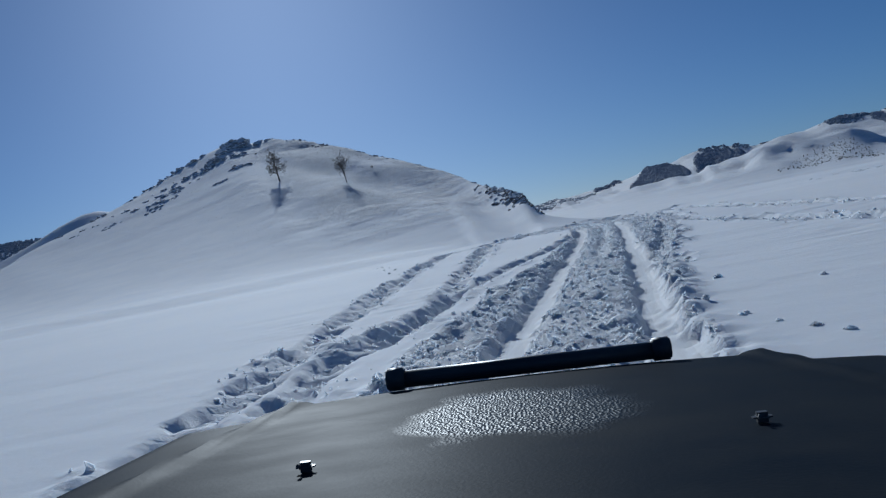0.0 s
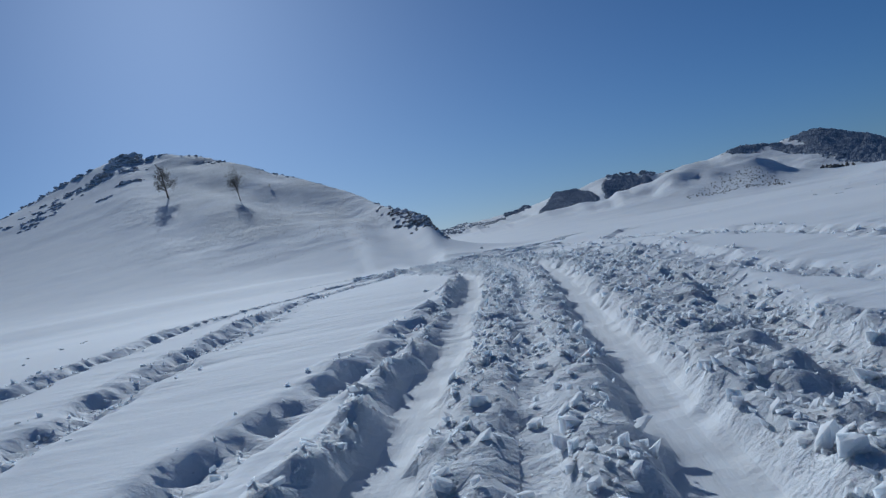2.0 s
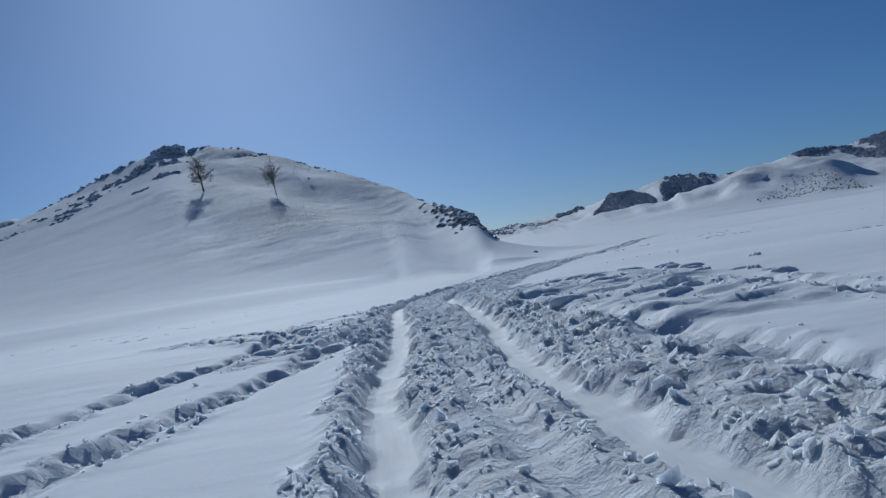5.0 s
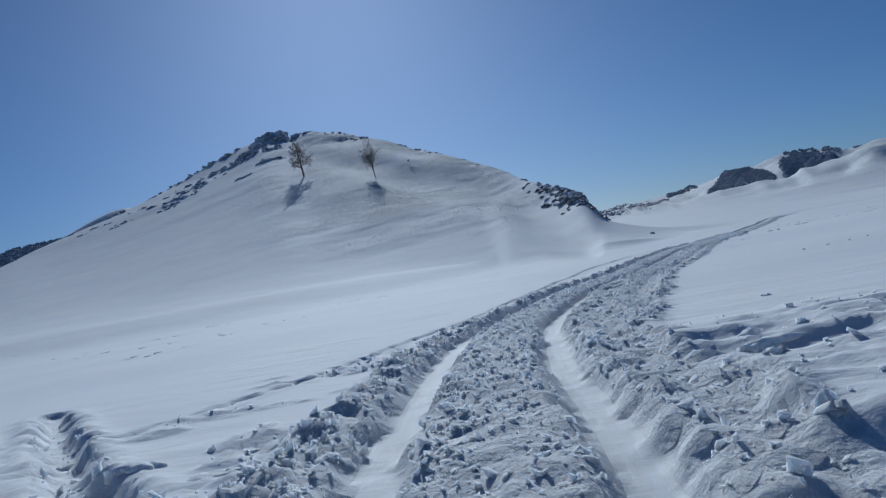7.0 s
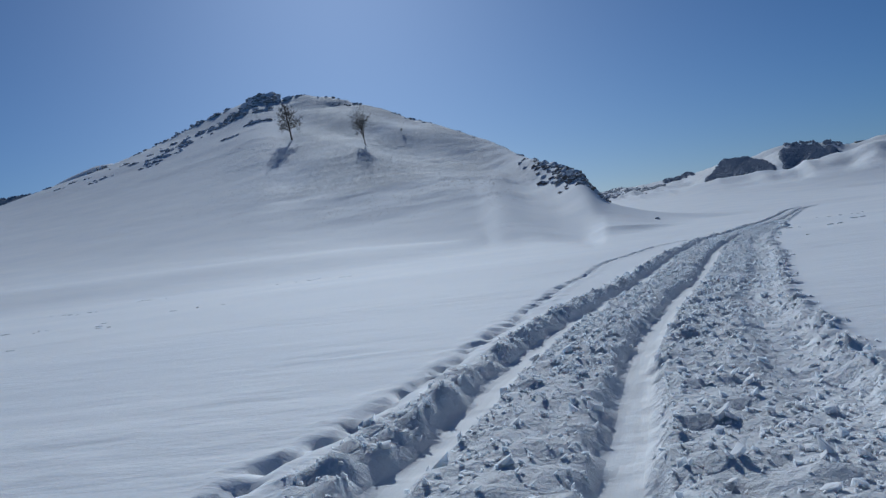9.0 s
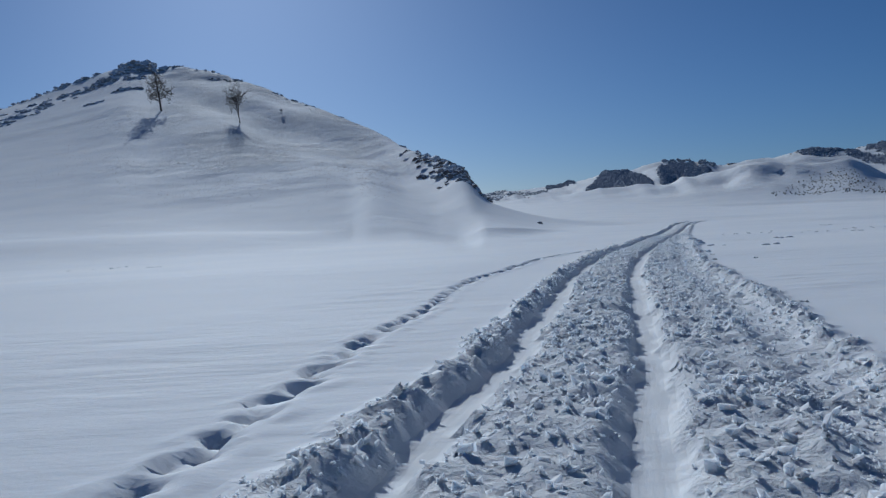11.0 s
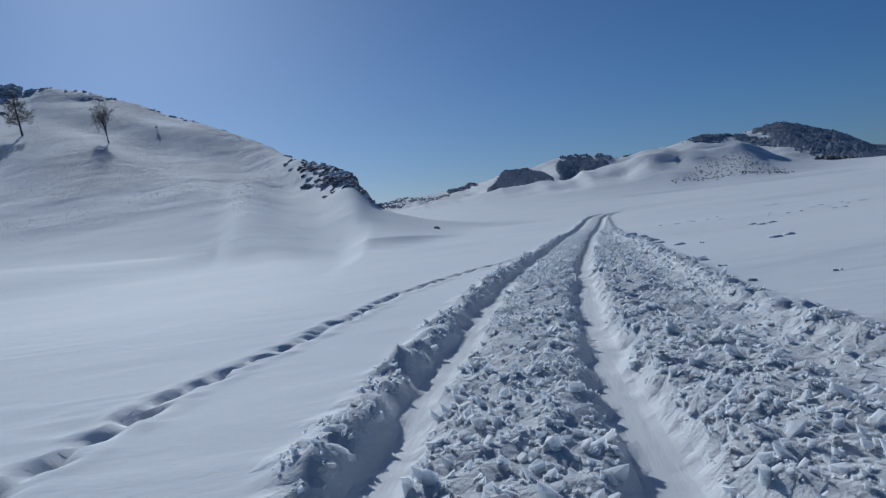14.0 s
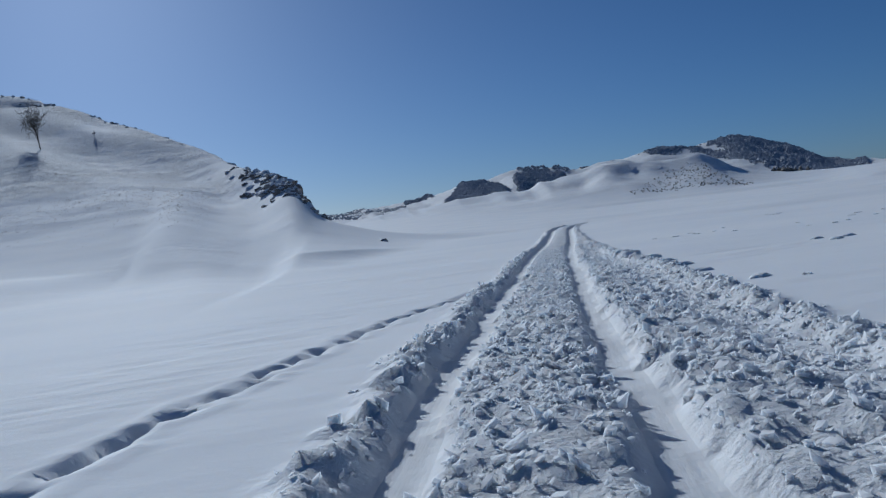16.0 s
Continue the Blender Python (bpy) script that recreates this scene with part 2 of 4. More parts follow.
def land(x, y):
    """The height of the open snow, with no tracks."""
    r = np.hypot(x - CX, y - CY)
    az = np.degrees(np.arctan2(x - CX, y - CY))
    az = az + 0.25 * fbm(x / 60.0, y / 60.0, 3, 5) * step(140, 300, r)
    base = plain(x, y)
    fuller = curve([(-75, 1.2), (-16, 1.2), (-10, 1.12), (-5, 1.0), (0, 0.95), (3, 1.0), (6, 1.15), (75, 1.2)], az)
    reach = curve([(-75, 0.72), (-8, 0.4), (-3, 0.375), (0, 0.46), (2, 0.54), (4, 0.63), (6, 0.66), (9, 0.7), (75, 0.72)], az)
    hill = rise(az, r, HILL, 96.0, 0.6 - 6.0 * step(5, 16, az), fuller, 0.16, 1 - step(-8, -2, az), reach)
    spur = rise(az, r, SPUR, 330.0, 4.0, 1.2, 0.06)
    back = rise(az, r, RANGE, 540.0, 8.0, 1.05, 0.05)
    knob = rise(az, r, KNOB, 400.0, 12.0, 1.0, 0.2)
    z, left = base, 1 - step(-14, 1, az)
    for layer, soft in ((hill, 2.0 + 0.8 * left), (spur, 1.2), (back, 2.0), (knob, 2.0)):
        d = (layer - z) / soft
        z = soft * np.logaddexp(z / soft, layer / soft) - soft * 0.693 * (0.35 - 0.1 * left) * np.exp(-np.clip(d * d / 4, 0, 50))
    up = np.clip((z - base) / 12.0, 0, 1)
    # a scarp under the lip of the crest, steeper than the sun's height, with a bench below it
    k = np.array(HILL, float)
    short = curve(k[:, :2], az) - r
    start = curve([(-13, 70), (-9, 52), (-5, 26), (-2.5, 10), (0, 5), (5, 2)], az)
    run = curve([(-13, 34), (-8, 42), (-3, 45), (5, 30)], az)
    drop = curve([(-16, 0), (-13, 1.6), (-10, 2.6), (-7, 3.4), (-4.5, 3.4), (-2, 3.0), (1, 2.2), (3.5, 0.8), (4.6, 0)], az)
    z = z - drop * step(0, 1, (short - start) / run) * (1 - step(0, 1, (short - start - run) / (run * 1.6)))
    z = z + up * ((0.08 + 0.40 * step(-22, -13, az) * (1 - 0.7 * step(-12, -9, az))) * fbm(x / 34.0, y / 34.0, 3, 11) + (0.04 + 0.11 * step(-22, -13, az)) * fbm(x / 6.0, y / 6.0, 3, 23))
    # gullies and ribs on the far ridges
    far = step(345, 390, r) * step(2, 6, az) * np.clip((z - 9) / 10.0, 0, 1)
    z = z + far * (1.5 * ridged(az / 2.1 + r / 300.0, r / 260.0, 151, 3) + 0.8 * fbm(x / 22.0, y / 22.0, 3, 157) - 0.6)
    z = z + far * 1.3 * (ridged(x / 46.0 + y / 150.0, y / 60.0, 159, 3) - 0.5)
    s = np.array(SPUR, float)
    below = step(6, 40, curve(s[:, :2], az) - r) * step(340, 365, r) + step(470, 520, r) * step(20, 90, 880 - r)
    z = z - far * below * 1.5 * np.clip(1 - ridged(az / 0.9 + r / 300.0, r / 200.0, 153, 3), 0, 2) * step(14, 18, az)
    # drifts on the plain, and ribs of wind-packed snow high on the hill
    z = z + 0.07 * fbm(x / 19.0, y / 13.0, 3, 31) * step(2, 12, np.hypot(x - CX, np.clip(y, 0, 90) - y)) * (1 - up)
    z = z + 0.75 * np.sin((r + 0.35 * x) / 5.5 + 2 * fbm(x / 25.0, y / 25.0, 2, 41)) * step(55, 66, z) * step(-16, -14, az) * (1 - step(-10, -7.5, az)) * step(150, 300, r)
    return z


# ---------- the wheel tracks ----------
ROAD = [(-300, -14), (-30, -3.2), (0, 0.0), (7.3, 0.75), (12.3, 1.55), (16, 2.15), (20, 2.78), (25.6, 3.62), (29, 4.1), (33, 4.5), (37, 4.6), (41, 4.3), (44, 4.07), (48, 3.98),
        (52, 3.84), (56, 3.58), (60, 3.5), (64, 3.93), (68, 4.62), (72, 5.53), (76, 6.56), (80, 7.5), (84, 8.43), (88, 9.46), (92, 10.61), (97, 12.14), (103, 14.1),
        (112, 17.0), (125, 21.5), (145, 28.3), (170, 36.8), (400, 36.8)]
LEFT_A = [(-30, -2.6), (6.5, -2.33), (14.3, -2.12), (22.5, -1.9), (29.5, -1.45), (37.7, -1.0), (43, -0.35), (47.5, 0.35), (48.7, 0.85), (50.4, 1.2), (54, 1.7)]
LEFT_B = [(-30, -2.4), (7.3, -1.75), (10.4, -1.16), (13.3, -0.62), (18.5, -0.45), (28, 0.05), (36.6, 0.5), (42, 1.2), (46.5, 2.0), (49.3, 2.45), (54, 2.9)]
LEFT_C = [(8, -1.3), (10, -1.1), (13, -0.6), (15.4, -0.15), (17, 0.2), (18.5, 0.56), (20.1, 1.04), (23.6, 2.1), (26, 2.7), (28.5, 3.35), (34, 3.9)]
RIGHT_A = [(10, 2.2), (14.6, 2.95), (17, 3.5), (20.3, 4.3), (25, 5.35), (29.5, 6.05), (35.5, 6.3), (42, 6.2), (48, 5.6), (54, 4.9)]
RIGHT_B = [(12, 6.0), (18.8, 5.9), (24.6, 5.95), (31, 6.8), (37, 7.6), (44, 8.1), (50, 8.0)]
RIGHT_C = [(14, 8.0), (20, 7.9), (26, 8.0), (33.4, 8.35), (40, 8.9), (46, 10), (52, 12.5)]
EDGE = [(-40, 0.9), (0, 0.85), (6, 0.85), (10, 1.05), (14.3, 1.28), (17.5, 1.6), (22, 1.9), (28, 2.1), (35, 2.0), (42, 1.65), (50, 1.5), (56, 1.6), (60, 2.2), (64, 2.4), (70, 2.35),
        (79, 2.4), (86, 2.35), (93, 2.25), (100, 2.2), (109, 1.95), (118, 1.6), (130, 1.3), (170, 1.0)]
NEAR_SIDE = [(-40, -1.5), (6, -1.6), (12, -1.5), (17, -1.2), (22, -1.05), (46, -1.1), (50, -1.3), (58, -1.3), (64, -1.12), (170, -1.1)]
MARCH = [(53, -0.35), (54.5, 0.35), (55.5, 0.75), (57, 1.18), (58.4, 1.48), (60.3, 1.68), (62, 2.0), (64, 2.5), (67.5, 3.1), (71.2, 3.65), (73.7, 3.96), (75.4, 4.18), (77.8, 4.55), (80, 5.05), (82.3, 5.45),
         (86.3, 6.2), (89.8, 7.4), (93.8, 8.65), (96, 9.6), (98.2, 10.5), (100.7, 11.9), (104, 13.6)]
ARMS = ([(-3.1, 57.2), (-1.2, 54.8), (0.2, 52.5), (1.1, 51.0), (1.9, 49.6)], [(-2.7, 58.8), (-0.7, 55.6), (0.8, 53.2), (2.0, 51.6)])
THIN_TRAIL = [(-7.0, 56.1), (-4.2, 55.6), (-3.1, 55.2), (-1.3, 54.4)]


def bump(u, centre, half):
    return np.exp(-((u - centre) / half) ** 2)


def trough(u, half, wall):
    """1 in a rut, 0 outside it."""
    return 1 - step(half, half + wall, np.abs(u))


def span(y, a, b, soft=2.0):
    return step(a - soft, a, y) * (1 - step(b, b + soft, y))


def tread(y, pitch):
    """A saw along the way, as a tyre's lugs leave it."""
    return np.abs((y / pitch) % 1.0 - 0.5) * 2 - 0.5


def away(line, x, y):
    """How far points lie from a broken line."""
    near = np.full(np.shape(x), 99.0)
    for (ax, ay), (bx, by) in zip(line[:-1], line[1:]):
        t = np.clip(((x - ax) * (bx - ax) + (y - ay) * (by - ay)) / ((bx - ax) ** 2 + (by - ay) ** 2), 0, 1)
        near = np.minimum(near, np.hypot(x - ax - t * (bx - ax), y - ay - t * (by - ay)))
    return near


def tracks(x, y):
    """What wheels and feet have done to the snow: change of height, how churned, how packed."""
    u = x - curve(ROAD, y)
    u = u + 0.04 * fbm(x / 1.3, y / 1.7, 3, 61)
    on = span(y, -40, 160, 8.0)
    lumps = 0.5 * ridged(x / 0.36, y / 0.4, 71, 2) + 0.75 * fbm(x / 0.2, y / 0.19, 2, 83)
    crumb = fbm(x / 0.12, y / 0.13, 2, 89)
    ragged = 0.12 * value_noise(x / 0.3, y / 0.26, 65) + 0.10 * fbm(x / 1.1, y / 1.1, 2, 63)
    edge, near_side = curve(EDGE, y), curve(NEAR_SIDE, y)
    inner = step(near_side - 0.12, near_side + 0.15, u + ragged) * (1 - step(edge - 0.2, edge + 0.1, u + ragged)) * on
    # each wheel's rut: a steep broken wall to the left, a narrow packed floor, a soft side to the right
    def wheel(v):
        v = v + 0.045 * fbm(x / 0.45, y / 0.4, 3, 67) + 0.02 * crumb
        return step(-0.25, -0.13, v) * (1 - step(0.11, 0.27, v))
    rut = np.maximum(wheel(u + 0.65), wheel(u - 0.63)) * on
    # older, half-filled wheel lines between and beside the ruts
    old = (trough(u - 0.02 - 0.05 * fbm(x / 2.0, y / 6.0, 2, 69), 0.07, 0.12) * span(y, 18, 44, 4.0)
           + trough(u - edge + 0.45, 0.12, 0.30) * span(y, 64, 112)) * on
    berm = (0.055 * bump(u, near_side + 0.12, 0.16) + 0.02 * bump(u, 0.98, 0.16) + 0.05 * bump(u, edge - 0.10, 0.17)) * on
    dz = berm * (0.7 + 0.6 * lumps + 0.5 * crumb) + inner * (0.028 * lumps + 0.024 * crumb) * (1 - 0.92 * rut) + 0.03 * bump(u, 0, 0.3) * on
    dz = dz - rut * 0.115 - old * (0.075 + 0.02 * lumps)
    churn, packed = inner * (1 - rut) * (1 - 0.45 * old), rut
    for line, a, b, depth, wide in ((LEFT_A, -30, 51, 0.15, 0.15), (LEFT_B, -30, 50, 0.15, 0.16), (LEFT_C, 10, 29, 0.14, 0.14), (RIGHT_A, 13, 50, 0.15, 0.17),
                                    (RIGHT_B, 14, 48, 0.10, 0.14), (RIGHT_C, 16, 50, 0.11, 0.14)):
        v = x - curve(line, y) + 0.05 * fbm(x / 1.3, y / 1.9, 2, 91)
        v = v + 0.02 * tread(y + 0.8 * v, 0.23) + 0.07 * fbm(x / 0.34, y / 0.3, 2, 93)
        s = span(y, a, b) * (1 - rut)
        cut = step(-wide - 0.10, -wide * 0.7, v) * (1 - step(wide * 0.5, wide + 0.22, v)) * s
        side = (0.6 * bump(v, wide + 0.26, 0.12) + bump(v, -wide - 0.18, 0.12)) * s
        patchy = np.clip(value_noise(x / 1.3, y / 1.6, 97) + 0.4, 0, 1)
        dz = dz - cut * (0.68 * depth + 0.05 * lumps + 0.02 * crumb) + side * (0.02 + 0.045 * lumps + 0.02 * crumb) * patchy
        churn = np.maximum(churn, np.maximum(cut * 0.34, side * patchy * 0.34))
    # the thrown-up heap beside the road, and the broken snow and two arms where a car turned round
    heap = step(1.2, 1.7, u) * (1 - step(3.4, 4.6, u)) * span(y, 45.5, 55.5, 1.5)
    bend = 0.5 * fbm(x / 2.1, y / 2.1, 2, 103)
    slabs = ridged(x / 1.9 + 0.35 * y + bend, y / 0.7 + bend, 101, 2)
    dz = dz + heap * (0.03 + 0.05 * slabs + 0.016 * lumps + 0.03 * np.clip(fbm(x / 0.5, y / 0.25, 2, 105), 0, 1))
    broken = step(0.25, 0.65, fbm(x / 1.1, y / 0.8, 3, 107))
    left = step(-3.3, -2.6, u) * (1 - step(-1.4, -1.0, u)) * span(y, 48, 59, 2.0) * broken
    dz = dz + left * (0.01 + 0.02 * slabs + 0.025 * lumps + 0.02 * crumb)
    churn = np.maximum(churn, np.maximum(heap * 0.08, left * 0.22))
    for arm in ARMS:
        near = away(arm, x, y) + 0.05 * lumps + 0.03 * crumb
        thin_out = step(57.8, 55.8, y) if arm is ARMS[0] else step(59.4, 57.2, y)
        dz = dz - (0.08 + 0.03 * thin_out) * trough(near, 0.1, 0.12) + 0.035 * thin_out * bump(near, 0.32, 0.12) * (1 + lumps)
        churn = np.maximum(churn, 0.22 * trough(near, 0.16, 0.16))
    dz = dz - 0.03 * trough(away(THIN_TRAIL, x, y) + 0.02 * crumb, 0.03, 0.05)
    # footprints: a row of holes, left and right in turn, with a faint drag between them
    v = x - curve(MARCH, y) + 0.05 * fbm(x / 0.7, y / 0.7, 2, 111)
    walked = span(y, 54.5, 103, 1.0) * (u < -1.0)
    stride = np.floor(y / 0.56)
    foot = (y / 0.56 - stride - 0.5) * 0.56 + 0.09 * lattice(stride, stride * 0, 113)
    off = np.where(stride % 2 > 0, 0.035, -0.035) + 0.02 * lattice(stride, stride * 0, 115)
    hole = (1 - step(0.75, 1.15, np.hypot((v - off) / 0.07, foot / 0.13) + 0.6 * fbm(x / 0.22, y / 0.22, 2, 117))) * walked
    drag = trough(v + 0.07 * fbm(x / 0.25, y / 0.25, 2, 119), 0.045, 0.06) * walked * (0.6 + 0.4 * step(-0.2, 0.3, value_noise(x / 0.6, y / 0.5, 125)))
    dz = dz - hole * 0.075 - drag * (0.05 + 0.05 * lumps + 0.03 * crumb) + walked * 0.014 * bump(np.hypot(v - off, foot * 0.7), 0.24, 0.07) * (1 + lumps)
    return dz, np.clip(churn + hole * 0.15, 0, 1), packed


def heights(x, y):
    """The finished ground under many points."""
    x, y = np.array(x, float), np.array(y, float)
    z = land(x, y)
    near = (np.abs(x - curve(ROAD, y)) < 15) & (y < 185)
    if near.any():
        z[near] += tracks(x[near], y[near])[0]
    return z


def height(x, y):
    return float(heights([x], [y])[0])


# ---------- the ground: one sheet to the horizon, finest along the road ----------
def spread(fine_from, fine_to, pitch, far_from, far_to, growth_low, growth_high):
    """Places along one axis: even in the middle, ever wider outwards."""
    mid = np.arange(fine_from, fine_to, pitch)
    ends = []
    for start, stop, growth, sign in ((mid[0], far_from, growth_low, -1), (mid[-1], far_to, growth_high, 1)):
        out, width, v = [], pitch, start
        while sign * v < sign * stop:
            width = min(width * growth, 60.0)
            v += sign * width
            out.append(v)
        ends.append(out)
    return np.concatenate([ends[0][::-1], mid, ends[1]])


def build_ground():
    across = spread(-6.0, 5.4, 0.074, -2600, 2600, 1.028, 1.036)
    along = spread(2.0, 103.0, 0.082, -1500, 3000, 1.06, 1.0135)
    u, y = np.meshgrid(across, along)
    keep = 1 - step(20, 200, np.abs(u))
    x = u + curve(ROAD, y) * keep + 12 * (1 - keep)
    z = land(x, y)
    near = (np.abs(u) < 40) & (y > -60) & (y < 185)
    churn, packed = np.zeros_like(z), np.zeros_like(z)
    dz, c, p = tracks(x[near], y[near])
    z[near] += dz
    churn[near], packed[near] = c, p
    # wind ripples close by
    z[near] += 0.004 * fbm(x[near] / 0.9, y[near] / 0.5, 3, 121) * (1 - c) * (1 - step(5.5, 9, np.abs(u[near])))
    # wind-cut crust in patches on the open snow
    patch = step(0.15, 0.6, fbm(x[near] / 9.0, y[near] / 6.0, 3, 161)) * (1 - c) * (1 - p)
    z[near] += 0.010 * patch * (ridged(x[near] / 1.5, y[near] / 0.6, 167, 3) - 0.2) * step(2.0, 3.5, np.abs(u[near])) * (1 - step(4.5, 6.0, np.abs(u[near])))
    rows, cols = z.shape
    az = np.degrees(np.arctan2(x - CX, y - CY))
    r = np.hypot(x - CX, y - CY)
    # dry grass shows through on the hillside
    k = np.array(HILL, float)
    short = curve(k[:, :2], az) - r
    patchy = step(-0.45, 0.45, fbm(x / 28.0, y / 60.0, 3, 131))
    side = step(-24, -12, az) * (1 - step(0.5, 2.5, az))
    grass = side * step(2.5, 8, z) * step(110, 160, r) * (1 - step(410, 470, r)) * (0.15 + 0.5 * patchy) * (1 - 0.8 * step(-4, -1, az))
    crest = step(-15.5, -12, az) * (1 - step(-5, -1.5, az)) * step(-12, 0, short) * (1 - step(18, 48, short))
    grass = np.maximum(grass, crest * (0.6 + 0.3 * patchy))
    grass = np.maximum(grass, 0.55 * side * patchy * bump(z, 13, 5) * step(120, 150, r))
    grass = np.maximum(grass, 0.35 * step(13, 18, az) * (1 - step(29, 31, az)) * step(335, 360, r) * (1 - step(425, 440, r)))
    grass = np.maximum(grass, 0.45 * step(500, 600, r) * (1 - step(960, 1000, r)))
    me = bpy.data.meshes.new("ground")
    me.vertices.add(rows * cols)
    me.vertices.foreach_set("co", np.stack([x, y, z], -1).ravel())
    i = np.arange(rows * cols).reshape(rows, cols)
    quads = np.stack([i[:-1, :-1], i[:-1, 1:], i[1:, 1:], i[1:, :-1]], -1).reshape(-1)
    n = len(quads) // 4
    me.loops.add(4 * n)
    me.loops.foreach_set("vertex_index", quads.astype(np.int32))
    me.polygons.add(n)
    me.polygons.foreach_set("loop_start", np.arange(0, 4 * n, 4, dtype=np.int32))
    me.polygons.foreach_set("use_smooth", np.ones(n, bool))
    me.update(calc_edges=True)
    for name, values in (("churn", churn), ("packed", packed), ("grass", grass), ("lane", x - curve(ROAD, y))):
        me.attributes.new(name, "FLOAT", "POINT").data.foreach_set("value", values.ravel().astype(np.float32))
    me.materials.append(SNOW)
    return tagged(new("ground", me), "snow-covered valley and hills cut by wheel ruts and footprints", "ground", kind="structure")


build_ground()


# ---------- things on the land ----------
def part(name, bm, mat, parent=None, label="", smooth=False):
    me = bpy.data.meshes.new(name)
    bm.to_mesh(me)
    bm.free()
    me.materials.append(mat)
    if smooth:
        for p in me.polygons:
            p.use_smooth = True
    ob = new(name, me)
    if parent is not None:
        ob.parent = parent
    return tagged(ob, label)


def stone_into(bm, centre, size, rng, cuts=2, jag=0.35):
    """One angular stone: a ball broken by flat cuts and pushed about."""
    made = bmesh.ops.create_icosphere(bm, subdivisions=cuts, radius=1.0)["verts"]
    planes = [(Vector((rng.uniform(-1, 1), rng.uniform(-1, 1), rng.uniform(-0.6, 1))).normalized(), rng.uniform(0.45, 0.8)) for _ in range(7)]
    off = Vector((rng.uniform(-50, 50), rng.uniform(-50, 50), rng.uniform(-50, 50)))
    turn = Euler((rng.uniform(-0.4, 0.4), rng.uniform(-0.4, 0.4), rng.uniform(0, 6.3))).to_matrix()
    for v in made:
        co = v.co.copy()
        for n, d in planes:
            over = co.dot(n) - d
            if over > 0:
                co -= n * over
        co *= 1 + jag * noise.noise(co * 2.2 + off) + 0.5 * jag * noise.noise(co * 5.0 + off)
        co = turn @ Vector((co.x * size[0], co.y * size[1], co.z * size[2]))
        v.co = co + Vector(centre)
    return made


def polar(az, r):
    return CX + r * math.sin(radians(az)), CY + r * math.cos(radians(az))


def knot_at(crest, az, column):
    k = np.array(crest, float)
    return float(curve(k[:, [0, column]], np.array([az]))[0])


def outcrop(az, back, size, seed, mat, label, spread=0.9, count=7, tall=1.0, lift=0.05, ridge=HILL, group="rocks on the hill"):
    """A crag of stones on the hill, 'back' metres in front of the crest at that bearing."""
    rng = random.Random(seed)
    r = knot_at(ridge, az, 1) - back
    x, y = polar(az, r)
    base = new("rock_outcrop")
    base.location = (x, y, height(x, y))
    spots = [(rng.gauss(0, size * spread * 0.55), rng.gauss(0, size * 0.3)) for _ in range(count)]
    tops = heights([x + p for p, _ in spots], [y + q for _, q in spots]) - base.location.z
    for (px, py), pz in zip(spots, tops):
        bm = bmesh.new()
        s = size * rng.uniform(0.28, 0.6)
        stone_into(bm, (px, py, pz + s * lift * tall), (s, s * rng.uniform(0.6, 0.9), s * rng.uniform(0.5, 0.85) * tall), rng, 3 if size > 5 else 2)
        part("stone", bm, mat, base)
    return tagged(base, label, "rock", group=group)


# the summit crag, the broken crest to both sides, and the cliff at the end of the hill
outcrop(-17.0, 16, 10.0, 1, ROCK, "grey summit crag standing out of the snow", 0.55, 18, 0.9, 0.0)
outcrop(-17.35, 24, 7.5, 2, ROCK, "grey rock ledges below the summit crag", 1.0, 9, 0.8, 0.0)
outcrop(-16.5, 26, 6.0, 30, ROCK, "grey rock ledges below the summit crag", 0.9, 8, 0.8, 0.0)
for i, (az, back, size, count) in enumerate(((-19.75, 62, 3.6, 9), (-19.4, 58, 4.0, 10), (-19.0, 52, 4.2, 10), (-18.5, 50, 4.4, 11), (-18.05, 56, 4.2, 10), (-17.5, 56, 4.2, 9), (-16.9, 60, 3.6, 9), (-16.4, 50, 3.6, 8),
                                             (-17.45, 100, 3.4, 10), (-17.1, 96, 2.8, 8), (-19.26, 120, 2.4, 7), (-18.9, 40, 4.2, 8), (-18.2, 38, 4.4, 9), (-17.7, 36, 4.6, 9))):
    outcrop(az, back, size, 31 + i, ROCK, "broken grey rock bands showing through the snow below the summit", 1.5, count, 0.6, -0.1)
for i, (az, back, size) in enumerate(((-19.6, 4, 4.5), (-20.4, 5, 5.0), (-21.2, 4, 5.0), (-21.9, 6, 4.0), (-22.7, 3, 4.5), (-23.4, 5, 3.5), (-24.3, 3, 3.2), (-25.2, 5, 3.0),
                                      (-27.4, 4, 3.4), (-27.9, 8, 2.4), (-30.4, 5, 2.0))):
    outcrop(az, back, size, 50 + i, ROCK, "broken grey rocks along the snowy crest", 1.3, 6, 0.55)
for i, (az, back, size, count) in enumerate(((-24.6, 90, 2.6, 7), (-24.1, 86, 3.0, 9), (-23.7, 80, 3.2, 9), (-23.3, 82, 3.4, 10), (-22.9, 72, 3.4, 9), (-22.4, 70, 3.6, 10), (-22.0, 74, 3.2, 8), (-21.7, 68, 3.6, 10),
                                             (-21.2, 52, 3.8, 10), (-20.8, 46, 3.4, 8), (-22.6, 48, 3.2, 8), (-23.6, 56, 3.0, 7), (-20.3, 58, 2.6, 6), (-25.2, 60, 2.6, 7), (-26.2, 40, 2.4, 6), (-27.2, 60, 2.4, 8), (-27.6, 64, 2.0, 6),
                                             (-28.6, 30, 2.2, 6), (-29.6, 34, 2.0, 6))):
    outcrop(az, back, size, 110 + i, ROCK, "grey rocks showing through the snowy flank", 1.7, count, 0.55, -0.15)
